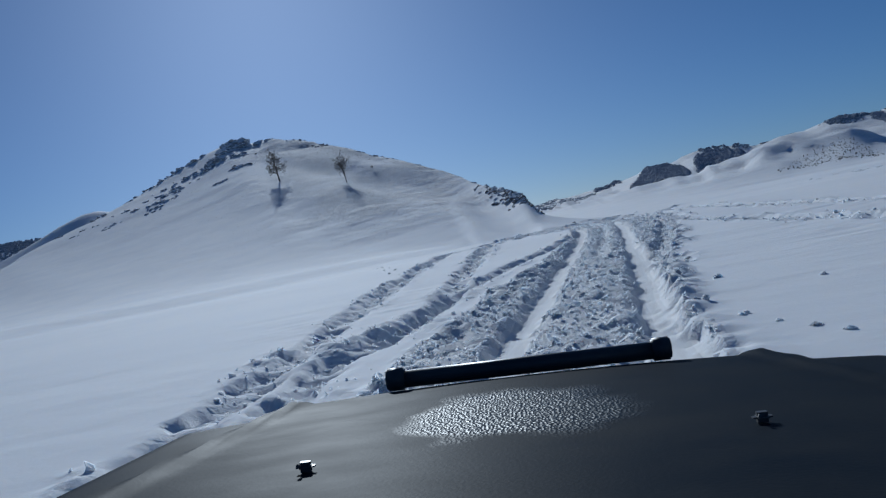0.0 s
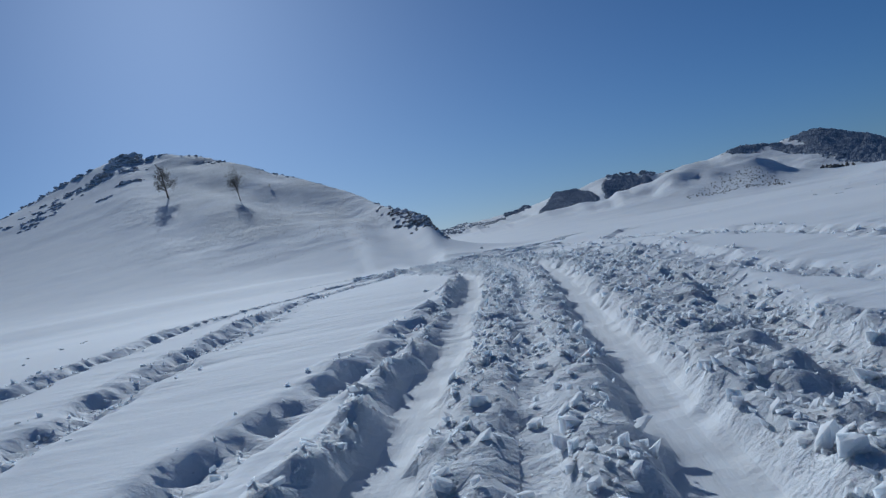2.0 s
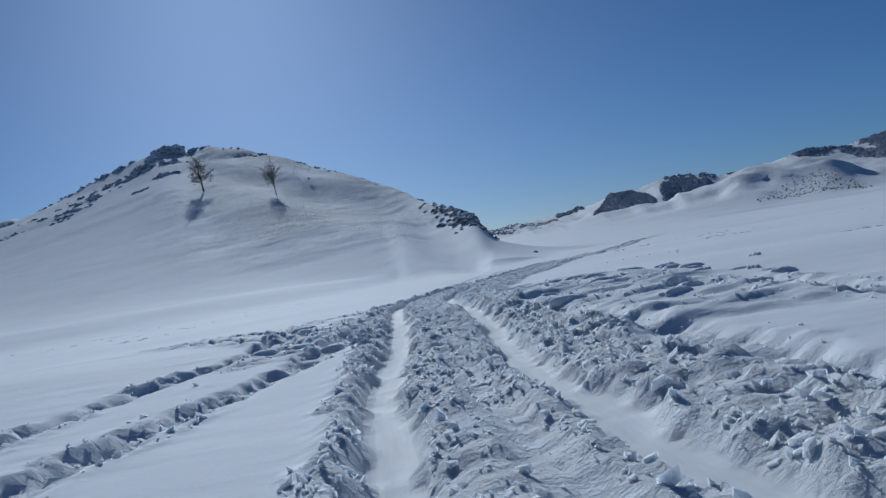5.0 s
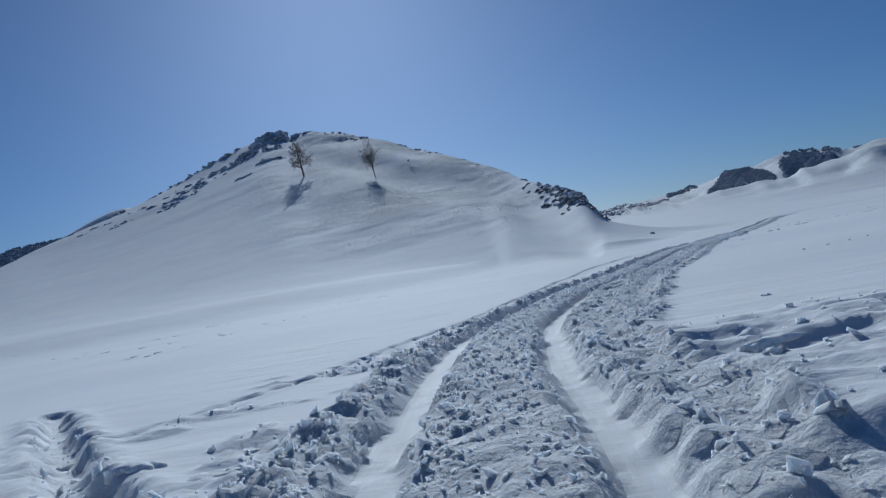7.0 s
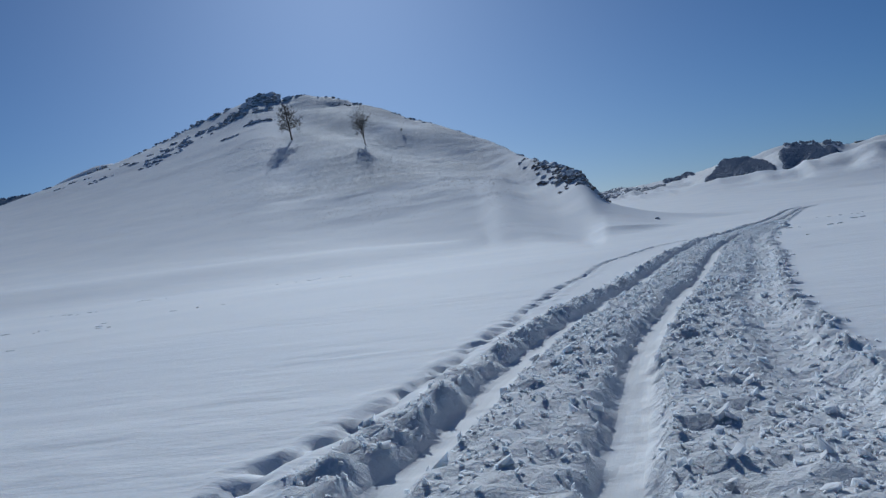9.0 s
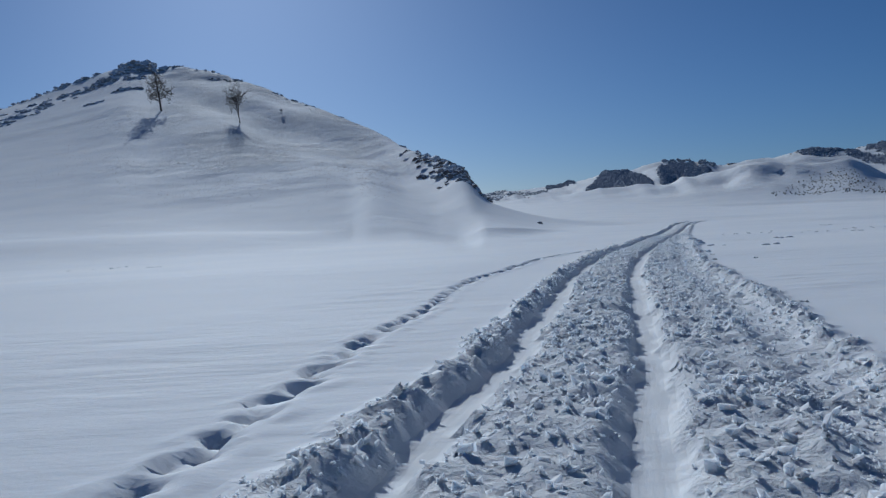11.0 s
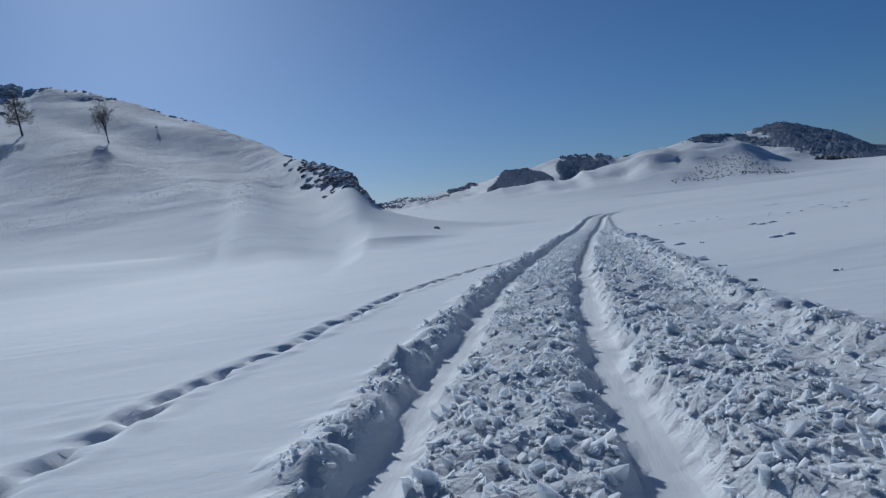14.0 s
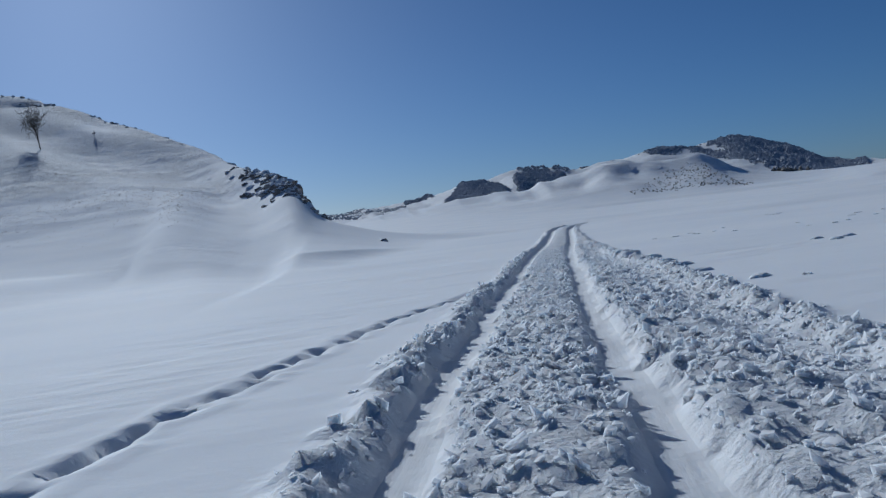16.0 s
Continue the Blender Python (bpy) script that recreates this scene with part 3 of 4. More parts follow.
for i, (az, back, size) in enumerate(((-15.3, 3, 1.8), (-14.4, 2, 1.6), (-12.6, 2, 2.2), (-11.3, 2, 2.4), (-10.8, 3, 2.0), (-8.3, 2, 1.3), (-7.3, 2, 1.7),
                                      (-6.2, 2, 1.2), (-4.3, 2, 0.9), (-12.2, 16, 1.3), (-3.4, 9, 0.7))):
    outcrop(az, back + 3, size * 1.25, 60 + i, ROCK, "small dark rocks on the hill crest", 1.6, 6, 0.6, 0.1)
for i, (az, back, size, count) in enumerate(((-0.4, 3, 0.9, 4), (0.2, 5, 1.0, 5), (0.55, 2, 1.2, 5), (0.9, 4, 1.5, 7), (1.2, 9, 0.9, 4), (1.4, 1, 1.6, 8), (1.75, 4, 1.6, 7), (2.05, 1, 1.8, 8),
                                             (2.3, 6, 1.1, 5), (2.45, 2, 2.0, 9), (2.8, 1, 2.1, 9), (2.95, 5, 1.3, 5), (3.15, 1, 2.0, 9), (3.45, 2, 1.8, 8), (3.7, 1, 1.6, 8), (3.95, 3, 1.3, 6), (4.2, 1, 1.1, 5), (4.4, 2, 0.8, 4))):
    outcrop(az, back, size * 1.35, 80 + i, ROCK_BROWN if i % 3 else ROCK, "dark brown cliff rocks at the end of the hill", 1.5, count, 1.0, -0.3)
for i, (az, back, size, count) in enumerate(((1.3, 7, 2.4, 7), (1.9, 5, 2.8, 9), (2.5, 4, 3.0, 10), (3.0, 3, 2.8, 10), (3.4, 3, 2.4, 8), (2.2, 11, 2.2, 7), (2.8, 9, 2.2, 7))):
    outcrop(az, back, size, 180 + i, ROCK_BROWN, "dark brown cliff face at the end of the hill", 1.2, count, 0.8, -0.35)
scatter = random.Random(31)
for i in range(24):
    az, row = 0.5 + 0.40 * (i // 3) + scatter.uniform(-0.16, 0.16), i % 3
    outcrop(az + 0.12 * row, (4, 9, 14)[row] * (0.8 if 1.2 < az < 2.4 else 0.6) * scatter.uniform(0.6, 1.25), (1.9, 1.6, 1.2)[row] * (0.9 if az > 3.2 or az < 0.8 else 1.3) * scatter.uniform(0.6, 1.3), 200 + i, ROCK_BROWN if i % 4 else ROCK,
            "dark brown cliff rocks at the end of the hill", 1.1, 5, 0.9, -0.15)


for i, (az, back, size) in enumerate(((19.7, 2, 4.0), (23.4, 4, 4.5), (23.9, 10, 5.0), (24.6, 4, 5.5), (25.1, 14, 5.0), (25.7, 5, 5.0), (26.1, 2, 4.0), (27.3, 3, 5.0), (21.6, 2, 3.5))):
    outcrop(az, back, size, 140 + i, ROCK_BROWN, "dark rocks along the crest of the far range", 1.4, 6, 0.55, -0.3, RANGE, "rocks on the far range")


def valley_rock():
    rng = random.Random(7)
    x, y = 18.4, 164.5
    bm = bmesh.new()
    stone_into(bm, (0, 0, 0.05), (0.40, 0.24, 0.20), rng)
    ob = part("boulder", bm, ROCK_BROWN)
    ob.location = (x, y, height(x, y))
    tagged(ob, "small dark boulder lying in the open snow", "rock")


valley_rock()


def limb_into(bm, points, radii, sides=6):
    """A tapered limb along points."""
    rings = []
    for i, (p, rad) in enumerate(zip(points, radii)):
        ahead = (points[min(i + 1, len(points) - 1)] - points[max(i - 1, 0)]).normalized()
        a = ahead.orthogonal().normalized()
        b = ahead.cross(a)
        rings.append([bm.verts.new(p + (a * math.cos(k * 6.2832 / sides) + b * math.sin(k * 6.2832 / sides)) * rad) for k in range(sides)])
    for r1, r2 in zip(rings[:-1], rings[1:]):
        for k in range(sides):
            bm.faces.new((r1[k], r1[(k + 1) % sides], r2[(k + 1) % sides], r2[k]))
    bm.faces.new(rings[-1])


def branch(wood_bm, twig_bm, p, way, length, rad, order, rng, lift, split):
    """A limb that bends, and splits into thinner ones down to twigs."""
    pts, q, d = [p.copy()], p.copy(), way.copy()
    for k in range(4):
        d = (d + Vector((rng.gauss(0, 0.13), rng.gauss(0, 0.13), rng.gauss(lift, 0.10)))).normalized()
        q = q + d * length / 4
        pts.append(q.copy())
    limb_into(twig_bm if order > 1 else wood_bm, pts, [rad * (1 - 0.17 * k) for k in range(5)], 5 if order < 2 else 3)
    if order >= 4 or length < 0.35:
        return
    for _ in range(split[min(order, len(split) - 1)]):
        k = rng.choice((1, 2, 2, 3, 3, 4))
        side = d.orthogonal()
        side.rotate(Matrix.Rotation(rng.uniform(0, 6.283), 3, d))
        branch(wood_bm, twig_bm, pts[k], (d * rng.uniform(0.5, 0.9) + side * rng.uniform(0.4, 0.9)).normalized(), length * rng.uniform(0.42, 0.68),
               max(rad * 0.55, 0.025), order + 1, rng, lift, split)


def hill_tree(x, y, tall, lean, style, seed, label, name="larch_tree"):
    rng = random.Random(seed)
    base = new(name)
    base.location = (x, y, height(x, y) - 0.1)
    wood_bm, twig_bm = bmesh.new(), bmesh.new()
    stem = tall * {"tiers": 0.97, "fan": 0.34}[style]
    n = 10
    spine = [Vector((lean * stem * (i / n) + 0.05 * math.sin(i * 1.3 + seed), 0.05 * math.cos(i * 1.1 + seed), stem * i / n)) for i in range(n + 1)]
    thick = 0.022 * tall
    limb_into(wood_bm, spine, [thick * (1.15 - 0.75 * i / n) for i in range(n + 1)], 8)
    if style == "tiers":
        for c in range(40):
            f = 0.24 + 0.74 * (c + rng.random()) / 40
            at = spine[min(n - 1, int(f * n))].lerp(spine[min(n, int(f * n) + 1)], f * n - int(f * n))
            a = rng.uniform(0, 6.283)
            out = tall * 0.25 * (0.35 + 0.65 * math.sin(math.pi * min(1.0, 0.25 + 0.85 * f * rng.uniform(0.75, 1.1))))
            branch(wood_bm, twig_bm, at, Vector((math.cos(a), math.sin(a), rng.uniform(0.0, 0.5))).normalized(), out, thick * 0.34 * (1.3 - f), 1, rng, 0.05, (3, 5, 5, 3))
    else:
        for c in range(15):
            f = rng.uniform(0.45, 1.0)
            at = spine[0].lerp(spine[-1], f)
            a = c * 2.4 + rng.uniform(-0.4, 0.4)
            s = rng.uniform(0.03, 0.15)
            branch(wood_bm, twig_bm, at, Vector((math.cos(a) * s + lean, math.sin(a) * s, 1.0)).normalized(), (tall - at.z) * rng.uniform(0.62, 0.9), thick * 0.45, 1, rng, 0.03, (4, 4, 5, 3))
    if style == "fan":
        for bm in (wood_bm, twig_bm):
            bmesh.ops.scale(bm, vec=(0.66, 0.66, 1.0), verts=bm.verts)
    part("trunk", wood_bm, BARK, base)
    part("crown", twig_bm, TWIGS, base, "sparse bare grey-brown twigs")
    return tagged(base, label, "tree")


hill_tree(-69.0, 326.0, 11.6, -0.13, "tiers", 3, "lone bare brown larch throwing its shadow down the snowy slope")
hill_tree(-39.3, 290.5, 8.6, -0.2, "fan", 8, "lone bare fan-shaped tree with its shadow on the snowy slope", "bare_tree")
hill_tree(-32.9, 317.4, 1.5, 0.0, "tiers", 12, "small thin bare tree in the snow below the crest", "bare_tree")


# ---------- woods and scrub far off ----------
def spike_into(verts, faces, x, y, z, tall, wide, rng, twist):
    """A small uneven tree: a stem with two ragged tiers."""
    k = len(verts)
    verts.append((x + rng.uniform(-0.3, 0.3), y, z + tall))
    for tier, (h, w) in enumerate(((0.62, 0.55), (0.18, 1.0))):
        for i in range(5):
            a = twist + i * 1.2566 + tier * 0.6
            s = wide * w * rng.uniform(0.6, 1.2)
            verts.append((x + math.cos(a) * s, y + math.sin(a) * s, z + tall * h * rng.uniform(0.8, 1.15)))
    verts.append((x, y, z - 0.5))
    for i in range(5):
        j = (i + 1) % 5
        faces.append((k, k + 1 + i, k + 1 + j))
        faces.append((k + 1 + i, k + 6 + i, k + 6 + j, k + 1 + j))
        faces.append((k + 11, k + 6 + j, k + 6 + i))


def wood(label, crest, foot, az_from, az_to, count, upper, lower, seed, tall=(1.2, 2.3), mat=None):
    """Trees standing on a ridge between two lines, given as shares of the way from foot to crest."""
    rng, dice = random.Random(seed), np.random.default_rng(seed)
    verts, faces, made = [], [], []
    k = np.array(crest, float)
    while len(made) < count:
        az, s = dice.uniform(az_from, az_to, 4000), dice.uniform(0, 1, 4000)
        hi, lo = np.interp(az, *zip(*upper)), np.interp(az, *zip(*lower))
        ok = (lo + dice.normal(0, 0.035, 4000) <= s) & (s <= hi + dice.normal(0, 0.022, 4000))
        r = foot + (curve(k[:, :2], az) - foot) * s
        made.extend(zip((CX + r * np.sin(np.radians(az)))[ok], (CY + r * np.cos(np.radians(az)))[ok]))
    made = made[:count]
    px, py = np.array(made).T
    pz = land(px, py)
    for x, y, z in zip(px, py, pz):
        h = rng.uniform(*tall)
        spike_into(verts, faces, x, y, z, h, h * rng.uniform(0.7, 1.1), rng, rng.uniform(0, 6))
    me = bpy.data.meshes.new("far_wood")
    me.from_pydata(verts, [], faces)
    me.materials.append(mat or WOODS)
    tagged(new("far_wood", me), label, "wood", kind="stuff")


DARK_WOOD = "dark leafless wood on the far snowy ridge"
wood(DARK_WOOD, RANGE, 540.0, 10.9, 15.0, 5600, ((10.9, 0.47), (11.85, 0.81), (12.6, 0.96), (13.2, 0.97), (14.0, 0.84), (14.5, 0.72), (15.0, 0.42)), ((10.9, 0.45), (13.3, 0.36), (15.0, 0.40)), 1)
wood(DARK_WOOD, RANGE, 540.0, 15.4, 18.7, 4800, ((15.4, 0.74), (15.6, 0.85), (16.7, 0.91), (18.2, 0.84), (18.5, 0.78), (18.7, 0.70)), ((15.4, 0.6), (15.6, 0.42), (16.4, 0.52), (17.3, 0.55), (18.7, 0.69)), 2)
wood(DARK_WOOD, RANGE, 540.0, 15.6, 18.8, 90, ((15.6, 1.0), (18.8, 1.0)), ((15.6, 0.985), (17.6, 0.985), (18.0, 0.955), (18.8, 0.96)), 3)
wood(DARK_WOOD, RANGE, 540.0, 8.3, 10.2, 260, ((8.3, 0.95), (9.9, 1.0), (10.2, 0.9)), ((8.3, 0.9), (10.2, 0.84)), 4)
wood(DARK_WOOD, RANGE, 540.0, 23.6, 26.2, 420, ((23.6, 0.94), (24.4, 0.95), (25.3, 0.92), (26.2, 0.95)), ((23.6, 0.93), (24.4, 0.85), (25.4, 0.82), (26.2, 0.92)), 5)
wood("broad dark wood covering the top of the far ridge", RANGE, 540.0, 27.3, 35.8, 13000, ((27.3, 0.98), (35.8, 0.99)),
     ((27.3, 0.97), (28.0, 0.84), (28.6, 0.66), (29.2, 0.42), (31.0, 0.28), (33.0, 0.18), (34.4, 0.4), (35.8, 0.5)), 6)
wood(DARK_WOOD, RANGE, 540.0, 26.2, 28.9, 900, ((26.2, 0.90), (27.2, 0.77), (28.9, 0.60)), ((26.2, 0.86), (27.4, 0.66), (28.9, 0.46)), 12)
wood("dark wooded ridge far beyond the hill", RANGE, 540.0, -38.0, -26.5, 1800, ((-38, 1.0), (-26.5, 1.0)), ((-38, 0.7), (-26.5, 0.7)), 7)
wood("wooded slope at the end of the valley, haze put into its colour", RANGE, 540.0, 2.5, 8.4, 700, ((2.5, 0.98), (6, 0.98), (8.4, 0.75)), ((2.5, 0.6), (8.4, 0.62)), 8, (0.7, 1.3), HAZY)
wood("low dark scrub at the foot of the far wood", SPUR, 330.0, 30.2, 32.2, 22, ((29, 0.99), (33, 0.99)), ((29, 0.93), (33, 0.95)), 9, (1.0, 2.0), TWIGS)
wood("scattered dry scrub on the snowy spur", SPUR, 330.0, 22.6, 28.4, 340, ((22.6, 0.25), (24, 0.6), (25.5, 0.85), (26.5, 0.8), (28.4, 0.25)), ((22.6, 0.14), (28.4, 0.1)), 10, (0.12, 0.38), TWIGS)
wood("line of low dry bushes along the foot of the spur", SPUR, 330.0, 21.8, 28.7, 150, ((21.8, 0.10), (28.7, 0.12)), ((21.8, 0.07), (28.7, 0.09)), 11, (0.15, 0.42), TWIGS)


def grass_tufts(count, seed):
    """Dry stems poking through the snow of the hillside, in drawn-out patches."""
    rng = np.random.default_rng(seed)
    k = np.array(HILL, float)
    got = []
    while sum(len(g) for g in got) < count:
        az = rng.uniform(-24, 1.0, 20000)
        far = curve(k[:, :2], az)
        r = rng.uniform(0.3, 1.0, 20000) * far
        x, y = CX + r * np.sin(np.radians(az)), CY + r * np.cos(np.radians(az))
        z = land(x, y)
        patch = 0.12 + 0.88 * step(-0.3, 0.7, fbm(x / 13.0, y / 34.0, 4, 181))
        crest = 0.9 * step(-15.5, -12, az) * (1 - step(26, 60, far - r))
        odds = np.maximum(patch * (0.3 + 0.7 * bump(z, 14, 9)), crest * (0.3 + 0.7 * patch)) * step(4, 10, z) * step(-24, -16, az) * (1 - step(-3, -0.5, az))
        keep = rng.uniform(0, 1, 20000) < odds
        got.append(np.stack([x, y, z], -1)[keep])
    spots = np.concatenate(got)[:count]
    tall = rng.uniform(0.016, 0.052, count) * np.exp(rng.normal(0, 0.35, count))
    turn = rng.uniform(0, 6.283, count)
    verts, faces = [], []
    for (x, y, z), h, a in zip(spots, tall, turn):
        n = len(verts)
        for j in range(3):
            c, s = math.cos(a + 2.1 * j), math.sin(a + 2.1 * j)
            verts += [(x + c * h * 0.5, y + s * h * 0.5, z - 0.05), (x - c * h * 0.1 - s * 0.2 * h, y - s * h * 0.1 + c * 0.2 * h, z - 0.05),
                      (x + c * h * 0.9, y + s * h * 0.9, z + h * (0.6 + 0.2 * j))]
            faces.append((n + 3 * j, n + 3 * j + 1, n + 3 * j + 2))
        faces.append((n + 2, n + 5, n + 8))
    me = bpy.data.meshes.new("grass_tufts")
    me.from_pydata(verts, [], faces)
    me.materials.append(STRAW)
    tagged(new("grass_tufts", me), "dry brown grass stems poking through the hillside snow", "grass", kind="stuff")


grass_tufts(26000, 21)


# ---------- the front of the car that has driven these tracks, standing at the start ----------
def glossy(name, colour, rough, metal=0.0, dust=0.0, shine=0.15):
    m, t, b = material(name)
    grime = ramp(t, grain(t, 5.0, 7, rough=0.65), (0.35, colour), (0.75, tuple(c * (1 - dust) + 0.30 * dust for c in colour)))
    t.links.new(grime, b.inputs["Base Color"])
    b.inputs["Metallic"].default_value = metal
    t.links.new(sums(t, "ADD", rough, sums(t, "MULTIPLY", grain(t, 3.0, 6), 0.18)), b.inputs["Roughness"])
    b.inputs["Specular IOR Level"].default_value = shine
    relief(t, b, grain(t, 240.0, 2), 0.12, 0.002)
    return m




def bonnet_paint():
    """Dark paint under a film of dried road dirt, wrinkled over the middle to imitate glints."""
    m, t, b = material("dark_grey_car_paint")
    at = t.nodes.new("ShaderNodeTexCoord").outputs["Object"]
    film = grain(t, 3.2, 7, stretched(t, at, 1.0, 1.6, 1.0), 0.6)
    t.links.new(ramp(t, film, (0.36, (0.007, 0.014, 0.024)), (0.66, (0.022, 0.027, 0.033))), b.inputs["Base Color"])
    place = t.nodes.new("ShaderNodeSeparateXYZ")
    t.links.new(at, place.inputs[0])
    # the glint patch, gloss and wrinkles imitating reflected light: uneven oval ahead of the driver
    dx = sums(t, "DIVIDE", sums(t, "SUBTRACT", place.outputs["X"], 0.0), 0.21)
    dy = sums(t, "DIVIDE", sums(t, "SUBTRACT", place.outputs["Y"], 1.50), 0.30)
    wide = sums(t, "ADD", sums(t, "MULTIPLY", dx, dx), sums(t, "MULTIPLY", dy, dy))
    wide = sums(t, "ADD", wide, sums(t, "MULTIPLY", sums(t, "SUBTRACT", grain(t, 4.0, 5, at), 0.5), 2.4))
    glint = ramp(t, wide, (0.45, (1, 1, 1)), (0.95, (0, 0, 0)))
    t.links.new(sums(t, "SUBTRACT", sums(t, "ADD", 0.46, sums(t, "MULTIPLY", film, 0.24)), sums(t, "MULTIPLY", glint, 0.18)), b.inputs["Roughness"])
    t.links.new(sums(t, "ADD", 0.012, sums(t, "MULTIPLY", glint, 0.016)), b.inputs["Specular IOR Level"])
    cells = add(t, "ShaderNodeTexVoronoi", Scale=190.0, Randomness=1.0)
    t.links.new(stretched(t, at, 1.0, 0.45, 1.0), cells.inputs["Vector"])
    wrinkle = sums(t, "MULTIPLY", sums(t, "MULTIPLY", cells.outputs["Distance"], glint), 0.0022)
    fine = sums(t, "MULTIPLY", grain(t, 160.0, 3, at), 0.0004)
    relief(t, b, sums(t, "ADD", wrinkle, fine), 1.0, 1.0)
    return m


PAINT = bonnet_paint()
PLASTIC = glossy("black_plastic", (0.030, 0.033, 0.040), 0.40, 0.0, 0.10, 0.4)
RUBBER = glossy("tyre_rubber", (0.020, 0.020, 0.020), 0.8, 0.0, 0.15)
STEEL = glossy("grey_steel", (0.35, 0.35, 0.36), 0.45, 0.8, 0.1)
GLASS = glossy("lamp_glass", (0.55, 0.56, 0.58), 0.12, 0.3, 0.05)


def sheet(fn, us, vs, thick=0.004):
    """A bent panel: a grid of points with thickness downwards."""
    bm = bmesh.new()
    rows = [[[bm.verts.new(Vector(fn(u, v)) - Vector((0, 0, k * thick))) for v in vs] for u in us] for k in (0, 1)]
    for k, rr in enumerate(rows):
        for r1, r2 in zip(rr[:-1], rr[1:]):
            for j in range(len(vs) - 1):
                q = (r1[j], r1[j + 1], r2[j + 1], r2[j])
                bm.faces.new(q if k else q[::-1])
    n, m = len(us), len(vs)
    top, low = rows
    rim = [(0, j) for j in range(m)] + [(i, m - 1) for i in range(1, n)] + [(n - 1, j) for j in range(m - 2, -1, -1)] + [(i, 0) for i in range(n - 2, 0, -1)]
    for (a, b), (c, d) in zip(rim, rim[1:] + rim[:1]):
        bm.faces.new((top[a][b], top[c][d], low[c][d], low[a][b]))
    bmesh.ops.recalc_face_normals(bm, faces=bm.faces)
    return bm


def rod(p, q, rad, sides=20, bevel=0.004):
    bm = bmesh.new()
    p, q = Vector(p), Vector(q)
    m = Matrix.Translation((p + q) / 2) @ (q - p).to_track_quat("Z", "Y").to_matrix().to_4x4()
    bmesh.ops.create_cone(bm, cap_ends=True, segments=sides, radius1=rad, radius2=rad, depth=(q - p).length, matrix=m)
    ends = [e for e in bm.edges if len(e.link_faces) == 2 and any(len(f.verts) > 4 for f in e.link_faces)]
    bmesh.ops.bevel(bm, geom=ends, offset=bevel, segments=2, affect="EDGES")
    return bm


def block(size, at, bevel=0.01, turn=None):
    bm = bmesh.new()
    bmesh.ops.create_cube(bm, size=1.0, matrix=Matrix.Translation(at) @ (turn or Matrix()) @ Matrix.Diagonal((*size, 1)))
    bmesh.ops.bevel(bm, geom=list(bm.edges), offset=bevel, segments=2, affect="EDGES")
    return bm


def bonnet_at(x, y):
    """Height of the bonnet's skin under the eye."""
    z = -0.278 - 0.036 * (y - 1.2) / 0.9 - 0.045 * x * x
    crease = 0.66 - 0.10 * (y - 0.8)
    ax = abs(x)
    z += 0.014 * math.exp(-((ax - crease) / 0.025) ** 2) - 0.018 * min(1.0, max(0.0, (ax - crease) / 0.06))
    if ax > 0.86:
        z -= 1.6 * (ax - 0.86) ** 2
    if y > 1.98:
        z -= 1.3 * (y - 1.98) ** 2
    return z


